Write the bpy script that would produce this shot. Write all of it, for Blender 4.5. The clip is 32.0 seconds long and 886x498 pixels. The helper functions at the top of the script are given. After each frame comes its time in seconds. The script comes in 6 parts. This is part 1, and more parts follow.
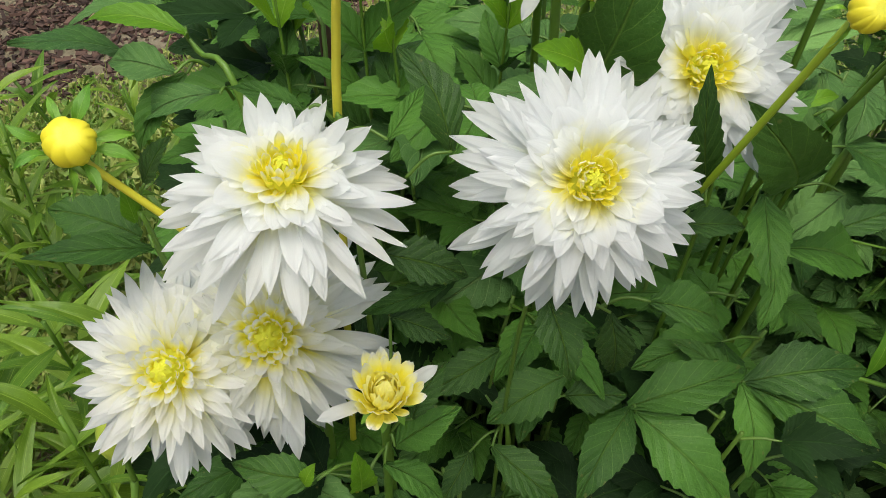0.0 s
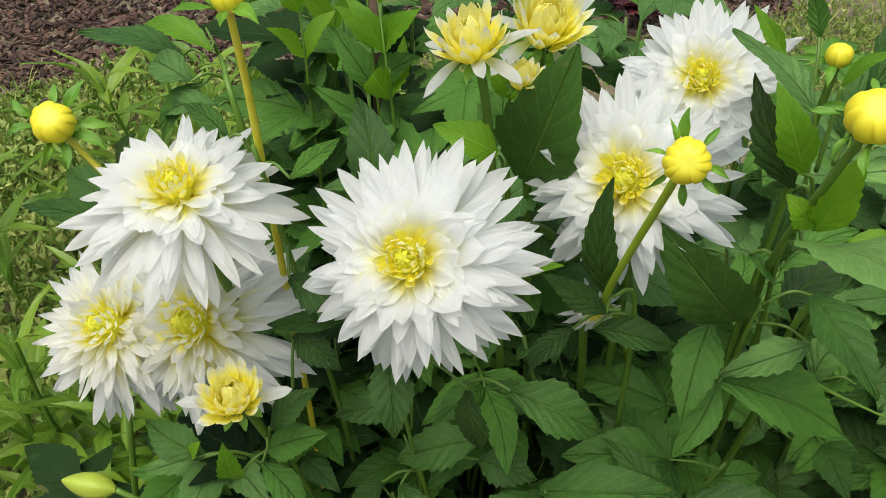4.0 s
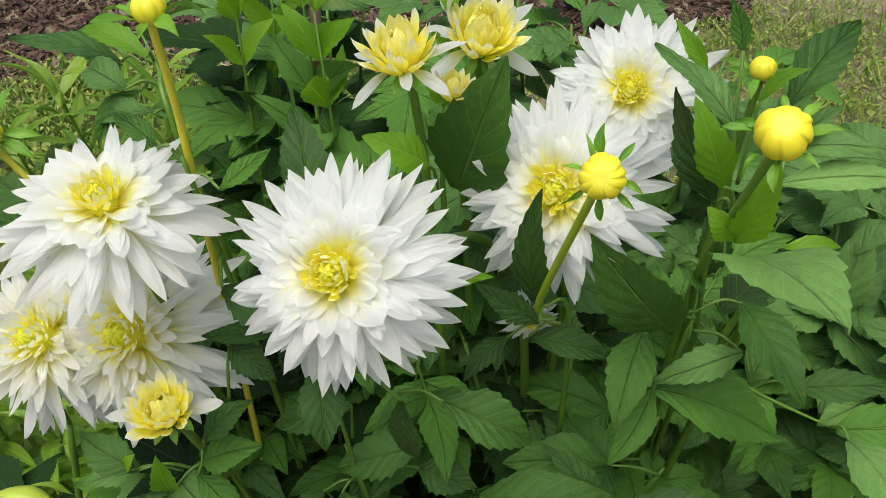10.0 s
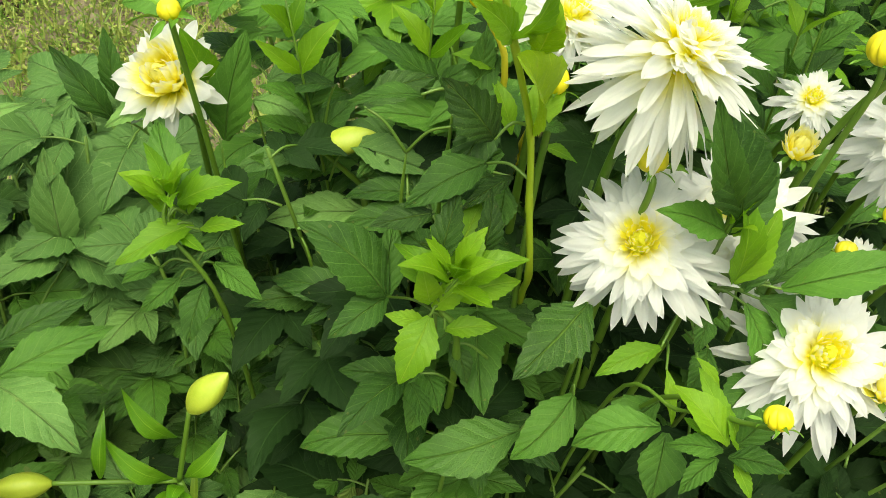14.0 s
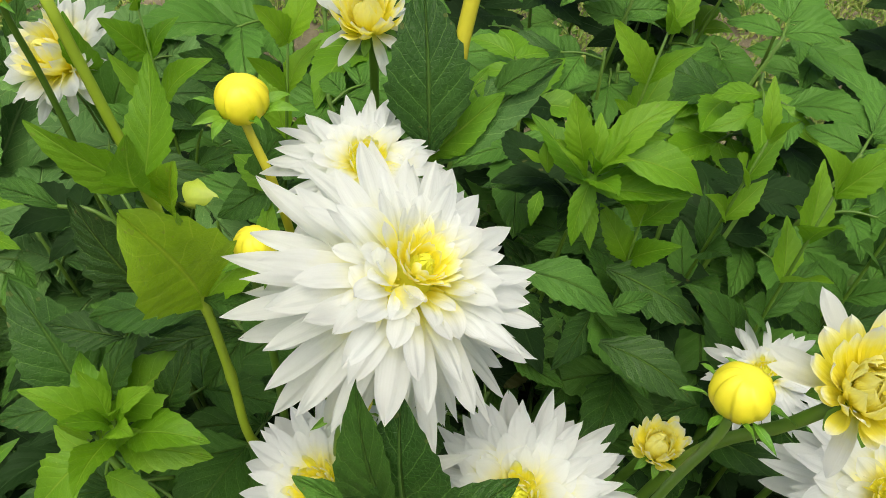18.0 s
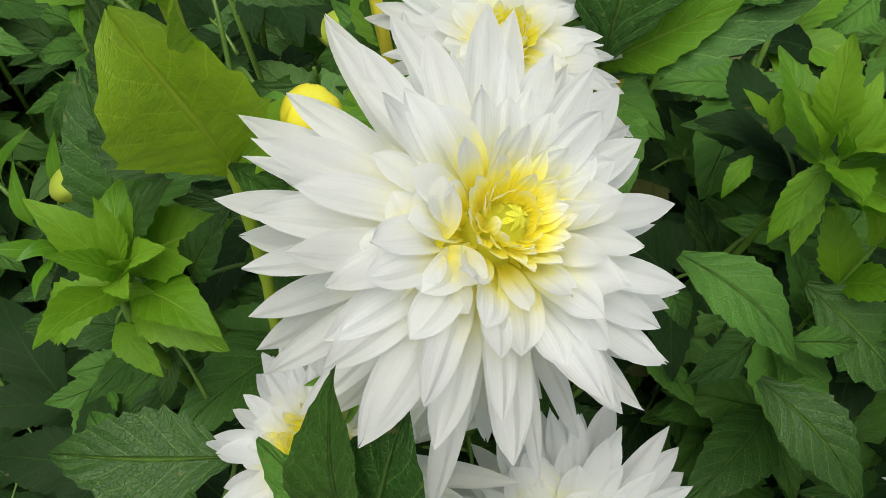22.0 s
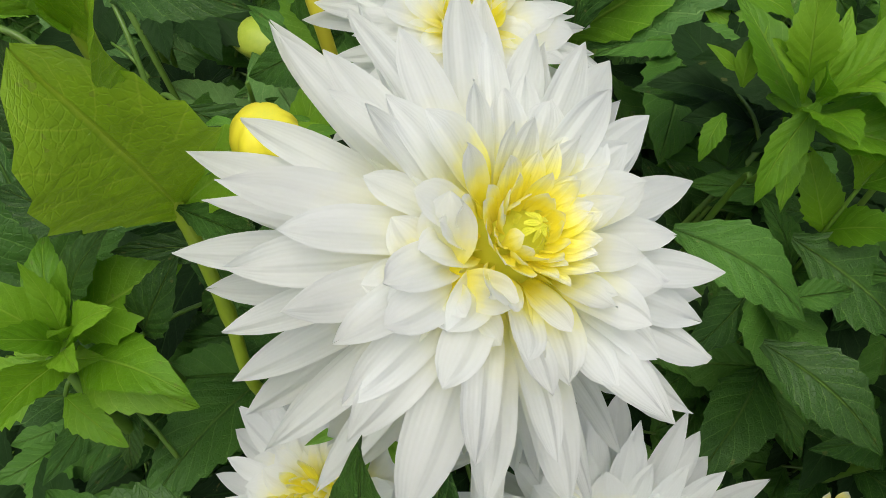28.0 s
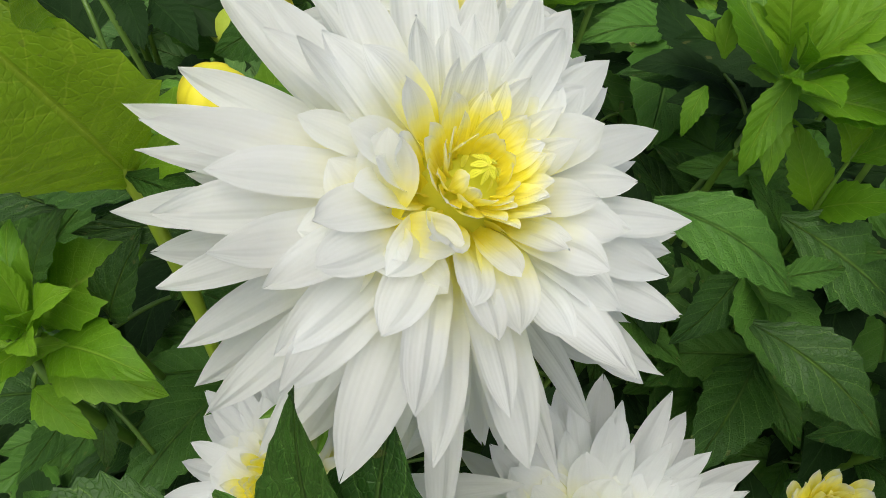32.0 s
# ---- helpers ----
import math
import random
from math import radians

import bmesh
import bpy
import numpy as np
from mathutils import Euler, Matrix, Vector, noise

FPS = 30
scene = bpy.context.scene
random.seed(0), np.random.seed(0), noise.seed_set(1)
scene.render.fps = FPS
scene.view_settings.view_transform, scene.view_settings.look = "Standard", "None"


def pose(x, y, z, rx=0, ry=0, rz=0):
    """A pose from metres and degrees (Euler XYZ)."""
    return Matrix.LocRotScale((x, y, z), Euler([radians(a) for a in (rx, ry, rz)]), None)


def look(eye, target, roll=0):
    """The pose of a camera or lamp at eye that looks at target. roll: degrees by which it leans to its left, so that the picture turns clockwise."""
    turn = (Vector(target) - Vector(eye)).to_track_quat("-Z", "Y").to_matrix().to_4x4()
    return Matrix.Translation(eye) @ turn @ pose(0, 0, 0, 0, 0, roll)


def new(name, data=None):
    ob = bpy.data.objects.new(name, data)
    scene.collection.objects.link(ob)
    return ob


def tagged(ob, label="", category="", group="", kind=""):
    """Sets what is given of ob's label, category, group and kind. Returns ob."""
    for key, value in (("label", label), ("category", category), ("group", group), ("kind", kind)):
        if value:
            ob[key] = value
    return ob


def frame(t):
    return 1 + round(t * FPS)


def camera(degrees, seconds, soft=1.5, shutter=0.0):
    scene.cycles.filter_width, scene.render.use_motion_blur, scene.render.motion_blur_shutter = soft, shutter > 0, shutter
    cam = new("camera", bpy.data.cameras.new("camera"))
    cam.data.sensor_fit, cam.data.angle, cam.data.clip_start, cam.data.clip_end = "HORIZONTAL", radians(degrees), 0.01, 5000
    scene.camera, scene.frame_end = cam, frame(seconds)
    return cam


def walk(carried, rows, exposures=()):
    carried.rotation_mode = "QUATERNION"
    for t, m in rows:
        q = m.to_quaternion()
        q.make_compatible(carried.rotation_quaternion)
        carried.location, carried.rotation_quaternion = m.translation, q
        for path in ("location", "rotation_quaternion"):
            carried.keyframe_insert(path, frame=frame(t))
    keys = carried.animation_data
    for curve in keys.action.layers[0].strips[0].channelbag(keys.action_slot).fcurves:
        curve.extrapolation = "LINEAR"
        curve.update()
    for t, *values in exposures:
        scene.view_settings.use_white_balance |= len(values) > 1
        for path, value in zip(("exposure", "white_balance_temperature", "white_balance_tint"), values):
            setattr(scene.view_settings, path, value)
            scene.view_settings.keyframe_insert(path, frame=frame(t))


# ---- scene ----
cam = camera(56.3, 32.0, soft=0.85)
KELVIN = 6550.0
EXPOSURES = [(0.0, 0.48), (2.0, 0.54), (9.0, 0.56), (11.0, 0.58), (12.0, 1.02), (13.0, 1.2), (14.0, 1.08), (15.0, 0.82), (18.0, 0.6), (20.0, 0.42), (24.0, 0.36), (32.0, 0.32)]
METRES, EYE, TILT, LEAN, TURN = 1.5, 1.2, -40.0, 0.0, 0.0
ROWS = [
    (0.0, 0.0, 0.0, 0.0, 0.0, 0.0, -0.0),
    (0.5, -0.0043, 0.0003, 0.0004, 0.48, -0.04, -0.71),
    (1.0, 0.0066, 0.0031, 0.0038, 3.05, 0.03, -3.26),
    (1.5, 0.063, 0.0143, 0.0187, 7.88, -0.19, -7.81),
    (2.0, 0.1046, 0.006, 0.0356, 13.47, -0.73, -12.39),
    (2.5, 0.1273, 0.0038, 0.0395, 16.44, -1.23, -14.84),
    (3.0, 0.1412, 0.0062, 0.0407, 17.13, -1.48, -15.14),
    (3.5, 0.1354, 0.0028, 0.0358, 17.03, -1.38, -14.91),
    (5.5, 0.127, -0.0017, 0.0271, 15.89, -0.23, -14.17),
    (6.0, 0.1252, -0.0002, 0.0246, 15.5, -0.19, -14.07),
    (6.5, 0.1203, -0.0007, 0.0235, 15.07, -0.12, -13.93),
    (7.0, 0.12, -0.0024, 0.0247, 14.8, -0.21, -13.61),
    (7.5, 0.1199, 0.0002, 0.0284, 14.62, -0.47, -13.38),
    (8.0, 0.1235, 0.0027, 0.0357, 14.81, -0.79, -13.72),
    (8.5, 0.1379, 0.0056, 0.0407, 15.33, -1.25, -14.58),
    (9.0, 0.15, 0.0053, 0.0419, 15.55, -1.44, -15.1),
    (9.5, 0.1455, 0.0044, 0.0419, 15.23, -1.04, -14.99),
    (10.0, 0.1431, 0.003, 0.04, 14.68, -0.65, -14.46),
    (10.5, 0.1447, 0.0014, 0.0405, 13.59, -0.15, -13.12),
    (11.0, 0.1635, 0.0011, 0.0448, 10.74, 0.41, -10.28),
    (11.5, 0.2053, 0.0078, 0.0483, 6.66, 0.56, -6.27),
    (12.0, 0.2522, 0.0072, 0.0516, 1.48, 0.24, -1.41),
    (12.5, 0.3008, 0.0083, 0.0509, -4.07, -0.69, 3.76),
    (13.0, 0.3393, 0.0099, 0.0536, -9.12, -1.78, 8.76),
    (13.5, 0.3532, 0.0009, 0.0528, -12.71, -2.78, 11.97),
    (14.0, 0.3725, 0.0075, 0.0459, -13.03, -3.8, 10.38),
    (14.5, 0.447, 0.0212, 0.0477, -10.47, -4.37, 5.64),
    (15.0, 0.5028, 0.03, 0.0516, -6.87, -4.44, 0.67),
    (15.5, 0.5269, 0.0254, 0.0445, -3.95, -4.24, -3.94),
    (17.5, 0.5539, 0.0549, 0.0953, 0.97, -5.33, -10.37),
    (18.0, 0.5573, 0.084, 0.1099, 3.22, -4.8, -10.39),
    (18.5, 0.5737, 0.1232, 0.1099, 8.11, -8.05, -13.28),
    (19.0, 0.5714, 0.1528, 0.1063, 13.5, -12.61, -17.03),
    (19.5, 0.5782, 0.1647, 0.1108, 17.0, -15.79, -20.47),
    (20.0, 0.5779, 0.168, 0.1169, 18.52, -16.81, -22.94),
    (20.5, 0.575, 0.1679, 0.1152, 18.81, -16.71, -24.26),
    (21.0, 0.5689, 0.1506, 0.1002, 18.87, -16.55, -24.85),
    (21.5, 0.5556, 0.1595, 0.106, 19.61, -17.13, -25.53),
    (22.0, 0.5645, 0.1633, 0.1157, 20.2, -17.77, -25.94),
    (22.5, 0.5705, 0.1616, 0.1213, 20.03, -17.82, -26.22),
    (23.0, 0.5705, 0.159, 0.1224, 19.61, -17.61, -26.37),
    (23.5, 0.5655, 0.1588, 0.1231, 18.6, -16.88, -25.69),
    (24.0, 0.5613, 0.1572, 0.1221, 16.41, -16.14, -23.53),
    (24.5, 0.5595, 0.1583, 0.124, 13.86, -15.4, -20.35),
    (25.0, 0.5616, 0.1622, 0.1196, 12.42, -15.22, -17.63),
    (25.5, 0.5543, 0.1766, 0.1152, 11.84, -14.94, -16.17),
    (26.0, 0.5533, 0.182, 0.1098, 11.78, -15.17, -16.12),
    (26.5, 0.5493, 0.1828, 0.1094, 11.97, -15.51, -16.9),
    (28.5, 0.5486, 0.1777, 0.1114, 12.42, -15.51, -19.29),
    (29.0, 0.5497, 0.1786, 0.1124, 11.86, -15.09, -18.8),
    (29.5, 0.5518, 0.1793, 0.1137, 10.26, -13.96, -16.88),
    (30.0, 0.5588, 0.1779, 0.1076, 8.37, -12.55, -13.88),
    (30.5, 0.5471, 0.1782, 0.0995, 7.99, -12.41, -12.73),
    (31.0, 0.5463, 0.1808, 0.1011, 9.37, -13.08, -13.74),
    (31.5, 0.5571, 0.1854, 0.1002, 11.42, -14.02, -15.93),
    (32.0, 0.5587, 0.1846, 0.1035, 12.79, -14.53, -18.06),
]
PATH = [(t, pose(0, 0, EYE, TILT, LEAN, TURN) @ pose(METRES * x, METRES * y, METRES * z, 90 + pitch, roll, yaw)) for t, x, y, z, yaw, pitch, roll in ROWS]
walk(cam, PATH, [(t, stops, KELVIN + (0 if t < 10 else 1100 if 11 < t < 17 else 300 if t < 19 else -50), -5.0 if 11 < t < 17 else 7.0 if t < 10 else 5.0 if t < 19 else 7.0) for t, stops in EXPOSURES])

# ---- daylight: bright overcast ----
world = bpy.data.worlds.new("overcast_sky")
scene.world = world
world.use_nodes = True
wn = world.node_tree.nodes
sky = wn.new("ShaderNodeTexSky")
sky.sky_type, sky.sun_disc = "NISHITA", False
sky.sun_elevation, sky.sun_rotation = radians(73), radians(190)
sky.air_density, sky.dust_density, sky.ozone_density = 0.6, 6.0, 0.4
wn["Background"].inputs["Strength"].default_value = 0.11
world.node_tree.links.new(sky.outputs["Color"], wn["Background"].inputs["Color"])
sun_data = bpy.data.lights.new("sun", "SUN")
sun_data.energy, sun_data.angle, sun_data.color = 1.5, radians(60), (0.965, 0.99, 0.94)
sun = new("sun", sun_data)
sun.matrix_world = look((0.1, -1.2, 6.0), (0.4, 0.4, 0.8))

# ---- materials ----
def node_material(name):
    m = bpy.data.materials.new(name)
    m.use_nodes = True
    nt = m.node_tree
    return m, nt, nt.nodes["Principled BSDF"], nt.nodes["Material Output"]


def link(nt, a, b):
    nt.links.new(a, b)


def val(nt, op, a, b=None, c=None, clamp=False):
    n = nt.nodes.new("ShaderNodeMath")
    n.operation, n.use_clamp = op, clamp
    for k, v in enumerate((a, b, c)):
        if v is None:
            continue
        if isinstance(v, (int, float)):
            n.inputs[k].default_value = v
        else:
            link(nt, v, n.inputs[k])
    return n.outputs[0]


def mixed(nt, fac, a, b, how="MIX"):
    n = nt.nodes.new("ShaderNodeMix")
    n.data_type, n.blend_type = "RGBA", how
    for k, v in ((0, fac), (6, a), (7, b)):
        if isinstance(v, (int, float)):
            n.inputs[k].default_value = v
        elif isinstance(v, tuple):
            n.inputs[k].default_value = (*v, 1.0)
        else:
            link(nt, v, n.inputs[k])
    return n.outputs[2]


def grain(nt, scale, detail=4.0, rough=0.55, coords=None):
    n = nt.nodes.new("ShaderNodeTexNoise")
    n.inputs["Scale"].default_value, n.inputs["Detail"].default_value, n.inputs["Roughness"].default_value = scale, detail, rough
    if coords is not None:
        link(nt, coords, n.inputs["Vector"])
    return n.outputs["Fac"]


def ramp(nt, fac, stops):
    n = nt.nodes.new("ShaderNodeValToRGB")
    e = n.color_ramp.elements
    while len(e) < len(stops):
        e.new(0.5)
    for k, (p, c) in enumerate(stops):
        e[k].position, e[k].color = p, (*c, 1.0)
    link(nt, fac, n.inputs["Fac"])
    return n.outputs["Color"]


def bumped(nt, bsdf, height, strength, distance):
    n = nt.nodes.new("ShaderNodeBump")
    n.inputs["Strength"].default_value, n.inputs["Distance"].default_value = strength, distance
    link(nt, height, n.inputs["Height"])
    link(nt, n.outputs["Normal"], bsdf.inputs["Normal"])
    return n.outputs["Normal"]


def thin(nt, bsdf, out, colour, share, normal=None):
    """A sheet that lets part of its light through."""
    tr, mx = nt.nodes.new("ShaderNodeBsdfTranslucent"), nt.nodes.new("ShaderNodeMixShader")
    link(nt, colour, tr.inputs["Color"])
    mx.inputs[0].default_value = share
    link(nt, bsdf.outputs[0], mx.inputs[1])
    link(nt, tr.outputs[0], mx.inputs[2])
    link(nt, mx.outputs[0], out.inputs["Surface"])


def uv_of(nt):
    n = nt.nodes.new("ShaderNodeUVMap")
    s = nt.nodes.new("ShaderNodeSeparateXYZ")
    link(nt, n.outputs["UV"], s.inputs[0])
    return s.outputs["X"], s.outputs["Y"]


def luck(nt):
    return nt.nodes.new("ShaderNodeObjectInfo").outputs["Random"]


def object_coords(nt):
    return nt.nodes.new("ShaderNodeTexCoord").outputs["Object"]


def petal_material(name, stops, share=0.64):
    """Petal skin: pigment that runs from the claw to the tip, fine lengthwise veins."""
    m, nt, b, out = node_material(name)
    u, v = uv_of(nt)
    n = grain(nt, 9.0, 3.0, 0.5, object_coords(nt))
    pos = val(nt, "ADD", v, val(nt, "MULTIPLY", val(nt, "SUBTRACT", n, 0.5), 0.22))
    pos = val(nt, "ADD", pos, val(nt, "MULTIPLY", val(nt, "SUBTRACT", luck(nt), 0.5), 0.12))
    c = ramp(nt, pos, stops)
    vein = val(nt, "SINE", val(nt, "MULTIPLY", u, 62.0))
    broad = val(nt, "SINE", val(nt, "MULTIPLY", u, 19.0))
    line = val(nt, "MULTIPLY", val(nt, "ADD", vein, 1.0), 0.5)
    c = mixed(nt, val(nt, "MULTIPLY", line, 0.05), c, (0.78, 0.80, 0.66), "MULTIPLY")
    link(nt, c, b.inputs["Base Color"])
    b.inputs["Roughness"].default_value = 0.52
    b.inputs["Specular IOR Level"].default_value = 0.28
    b.inputs["Sheen Weight"].default_value = 0.12
    h = val(nt, "ADD", val(nt, "MULTIPLY", vein, 0.3), val(nt, "ADD", broad, val(nt, "MULTIPLY", n, 1.2)))
    bumped(nt, b, h, 0.34, 0.0006)
    thin(nt, b, out, c, share)
    return m


WHITE, CREAM = (0.905, 0.925, 0.925), (0.925, 0.93, 0.80)
LEMON, YOLK, LIME = (0.985, 0.955, 0.38), (0.99, 0.915, 0.09), (0.88, 0.90, 0.09)
PETAL_OUTER = petal_material("petal_white", [(0.0, YOLK), (0.12, LEMON), (0.3, CREAM), (0.5, WHITE)])
PETAL_MID = petal_material("petal_white_yellow_claw", [(0.0, YOLK), (0.16, LEMON), (0.36, CREAM), (0.58, WHITE)])
PETAL_INNER = petal_material("petal_inner_lemon", [(0.0, YOLK), (0.2, YOLK), (0.38, LEMON), (0.58, CREAM), (0.8, WHITE)])
PETAL_CREAM = petal_material("petal_cream", [(0.0, YOLK), (0.18, YOLK), (0.34, LEMON), (0.52, CREAM), (0.78, (0.925, 0.935, 0.91))])
PETAL_CORE = petal_material("petal_core_yellow", [(0.0, LIME), (0.15, YOLK), (0.5, YOLK), (0.74, LEMON), (0.95, CREAM)], 0.5)
PETAL_BUTTON = petal_material("petal_button_lime", [(0.0, LIME), (0.6, (0.80, 0.82, 0.07)), (1.0, (0.90, 0.87, 0.12))], 0.4)
PETAL_HALF = petal_material("petal_half_open", [(0.0, YOLK), (0.5, YOLK), (0.72, LEMON), (0.92, CREAM), (1.0, WHITE)], 0.4)
PETAL_YELLOW = petal_material("petal_yellow", [(0.0, YOLK), (0.4, (0.98, 0.91, 0.12)), (0.75, (0.98, 0.94, 0.3)), (1.0, LEMON)], 0.42)


def leaf_material(name, dark, lit, vein_colour, share=0.22, rough=0.42, teeth=7.0, relief=1.0, gloss=0.4):
    """Leaf skin: blade colour in two scales, midrib and arched side veins, quilted relief."""
    m, nt, b, out = node_material(name)
    u, v = uv_of(nt)
    oc = object_coords(nt)
    side = val(nt, "ABSOLUTE", val(nt, "SUBTRACT", u, 0.5))
    n1, n2 = grain(nt, 3.0, 3.0, 0.55, oc), grain(nt, 34.0, 4.0, 0.6, oc)
    arch = val(nt, "SUBTRACT", val(nt, "MULTIPLY", v, teeth), val(nt, "MULTIPLY", val(nt, "POWER", side, 0.8), 3.3))
    arch = val(nt, "ADD", arch, val(nt, "MULTIPLY", val(nt, "SUBTRACT", n1, 0.5), 0.5))
    saw = val(nt, "ABSOLUTE", val(nt, "SUBTRACT", val(nt, "FRACT", arch), 0.5))
    sv = val(nt, "SUBTRACT", 1.0, val(nt, "MULTIPLY", saw, 24.0), clamp=True)
    mid = val(nt, "SUBTRACT", 1.0, val(nt, "MULTIPLY", side, 34.0), clamp=True)
    vor = nt.nodes.new("ShaderNodeTexVoronoi")
    vor.feature = "DISTANCE_TO_EDGE"
    vor.inputs["Scale"].default_value = 15.0
    cmb = nt.nodes.new("ShaderNodeCombineXYZ")
    link(nt, val(nt, "MULTIPLY", u, 1.0), cmb.inputs[0])
    link(nt, val(nt, "MULTIPLY", v, 2.0), cmb.inputs[1])
    link(nt, cmb.outputs[0], vor.inputs["Vector"])
    net = val(nt, "SUBTRACT", 1.0, val(nt, "MULTIPLY", vor.outputs["Distance"], 9.0), clamp=True)
    veins = val(nt, "MAXIMUM", mid, val(nt, "MULTIPLY", sv, 0.62))
    mix_a = val(nt, "ADD", val(nt, "MULTIPLY", n1, 0.75), val(nt, "MULTIPLY", luck(nt), 0.95))
    c = mixed(nt, val(nt, "SUBTRACT", mix_a, 0.4, clamp=True), dark, lit)
    c = mixed(nt, val(nt, "MULTIPLY", n2, 0.6), c, (0.5, 0.56, 0.45), "MULTIPLY")
    fleck = val(nt, "MULTIPLY", val(nt, "GREATER_THAN", grain(nt, 48.0, 3.0, 0.6, oc), 0.66), val(nt, "GREATER_THAN", grain(nt, 5.0, 2.0, 0.5, oc), 0.52))
    c = mixed(nt, val(nt, "MULTIPLY", fleck, 0.3), c, vein_colour)
    c = mixed(nt, val(nt, "MULTIPLY", net, 0.08), c, vein_colour)
    spot = val(nt, "GREATER_THAN", grain(nt, 11.0, 2.0, 0.5, oc), 0.73)
    c = mixed(nt, val(nt, "MULTIPLY", spot, 0.3), c, (0.22, 0.20, 0.06))
    c = mixed(nt, val(nt, "MULTIPLY", veins, 0.62), c, vein_colour)
    link(nt, c, b.inputs["Base Color"])
    link(nt, val(nt, "ADD", rough, val(nt, "MULTIPLY", val(nt, "SUBTRACT", n2, 0.5), 0.25)), b.inputs["Roughness"])
    b.inputs["Specular IOR Level"].default_value = gloss
    h = val(nt, "SUBTRACT", val(nt, "MULTIPLY", saw, 0.7), val(nt, "ADD", val(nt, "MULTIPLY", net, 0.1), val(nt, "MULTIPLY", mid, 1.0)))
    h = val(nt, "ADD", h, val(nt, "MULTIPLY", n2, 0.3))
    bumped(nt, b, h, 0.55 * relief, 0.0015)
    thin(nt, b, out, c, share)
    return m


# Near-black copy of the leaf green: shade deep in the bed, put into colour
LEAF_SHADED = leaf_material("dahlia_leaf_shaded", (0.009, 0.024, 0.007), (0.021, 0.054, 0.013), (0.04, 0.09, 0.024), 0.12, 0.55, gloss=0.08)
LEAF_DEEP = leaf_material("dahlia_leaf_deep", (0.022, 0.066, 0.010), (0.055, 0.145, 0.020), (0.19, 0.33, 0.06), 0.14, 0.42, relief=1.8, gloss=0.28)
LEAF_MID = leaf_material("dahlia_leaf_green", (0.027, 0.084, 0.013), (0.11, 0.275, 0.036), (0.20, 0.37, 0.08), 0.2, relief=1.9, gloss=0.24)
LEAF_FRESH = leaf_material("dahlia_leaf_fresh", (0.14, 0.35, 0.012), (0.28, 0.53, 0.025), (0.38, 0.60, 0.07), 0.45)
LEAF_LIME = leaf_material("dahlia_leaf_lime", (0.20, 0.40, 0.012), (0.34, 0.55, 0.02), (0.50, 0.64, 0.06), 0.35, relief=1.2)
LEAF_GREY = leaf_material("dahlia_leaf_greyish", (0.055, 0.15, 0.03), (0.205, 0.40, 0.10), (0.31, 0.48, 0.16), 0.18, 0.5, relief=2.0, gloss=0.28)
LEAF_LILY = leaf_material("lily_leaf", (0.085, 0.27, 0.012), (0.20, 0.43, 0.025), (0.30, 0.50, 0.06), 0.3, 0.34, 0.0, 0.4)
LEAF_LANCE = leaf_material("lance_leaf", (0.10, 0.23, 0.018), (0.25, 0.40, 0.035), (0.42, 0.58, 0.09), 0.35, 0.38, 0.0, 0.4)
LEAF_RED = leaf_material("burgundy_leaf", (0.06, 0.012, 0.018), (0.14, 0.03, 0.04), (0.2, 0.06, 0.06))


def stem_material(name, a, b_, rough=0.45):
    m, nt, b, out = node_material(name)
    oc = object_coords(nt)
    c = mixed(nt, grain(nt, 22.0, 3.0, 0.5, oc), a, b_)
    c = mixed(nt, val(nt, "MULTIPLY", grain(nt, 160.0, 3.0, 0.6, oc), 0.35), c, (0.6, 0.55, 0.35), "MULTIPLY")
    link(nt, c, b.inputs["Base Color"])
    b.inputs["Roughness"].default_value = rough
    b.inputs["Subsurface Weight"].default_value = 0.0
    bumped(nt, b, grain(nt, 210.0, 2.0, 0.5, oc), 0.3, 0.0006)
    return m


STEM_GREEN = stem_material("stem_green", (0.075, 0.18, 0.018), (0.15, 0.28, 0.03))
STEM_YELLOW = stem_material("stem_yellow", (0.58, 0.56, 0.03), (0.74, 0.68, 0.06))
STEM_OLIVE = stem_material("stem_olive", (0.22, 0.37, 0.02), (0.36, 0.47, 0.03))
# Darker copy of the stem green: shade of inner stalks put into colour
STEM_DARK = stem_material("stem_shaded_green", (0.07, 0.16, 0.02), (0.13, 0.24, 0.03))
STEM_BROWN = stem_material("stem_brown", (0.05, 0.03, 0.02), (0.12, 0.07, 0.04), 0.7)
SEPAL = leaf_material("sepal_green", (0.10, 0.28, 0.02), (0.22, 0.44, 0.04), (0.30, 0.50, 0.09), 0.2, 0.4, 3.0, 0.5)
LILY_BUD = stem_material("lily_bud_skin", (0.33, 0.47, 0.04), (0.46, 0.55, 0.07), 0.35)


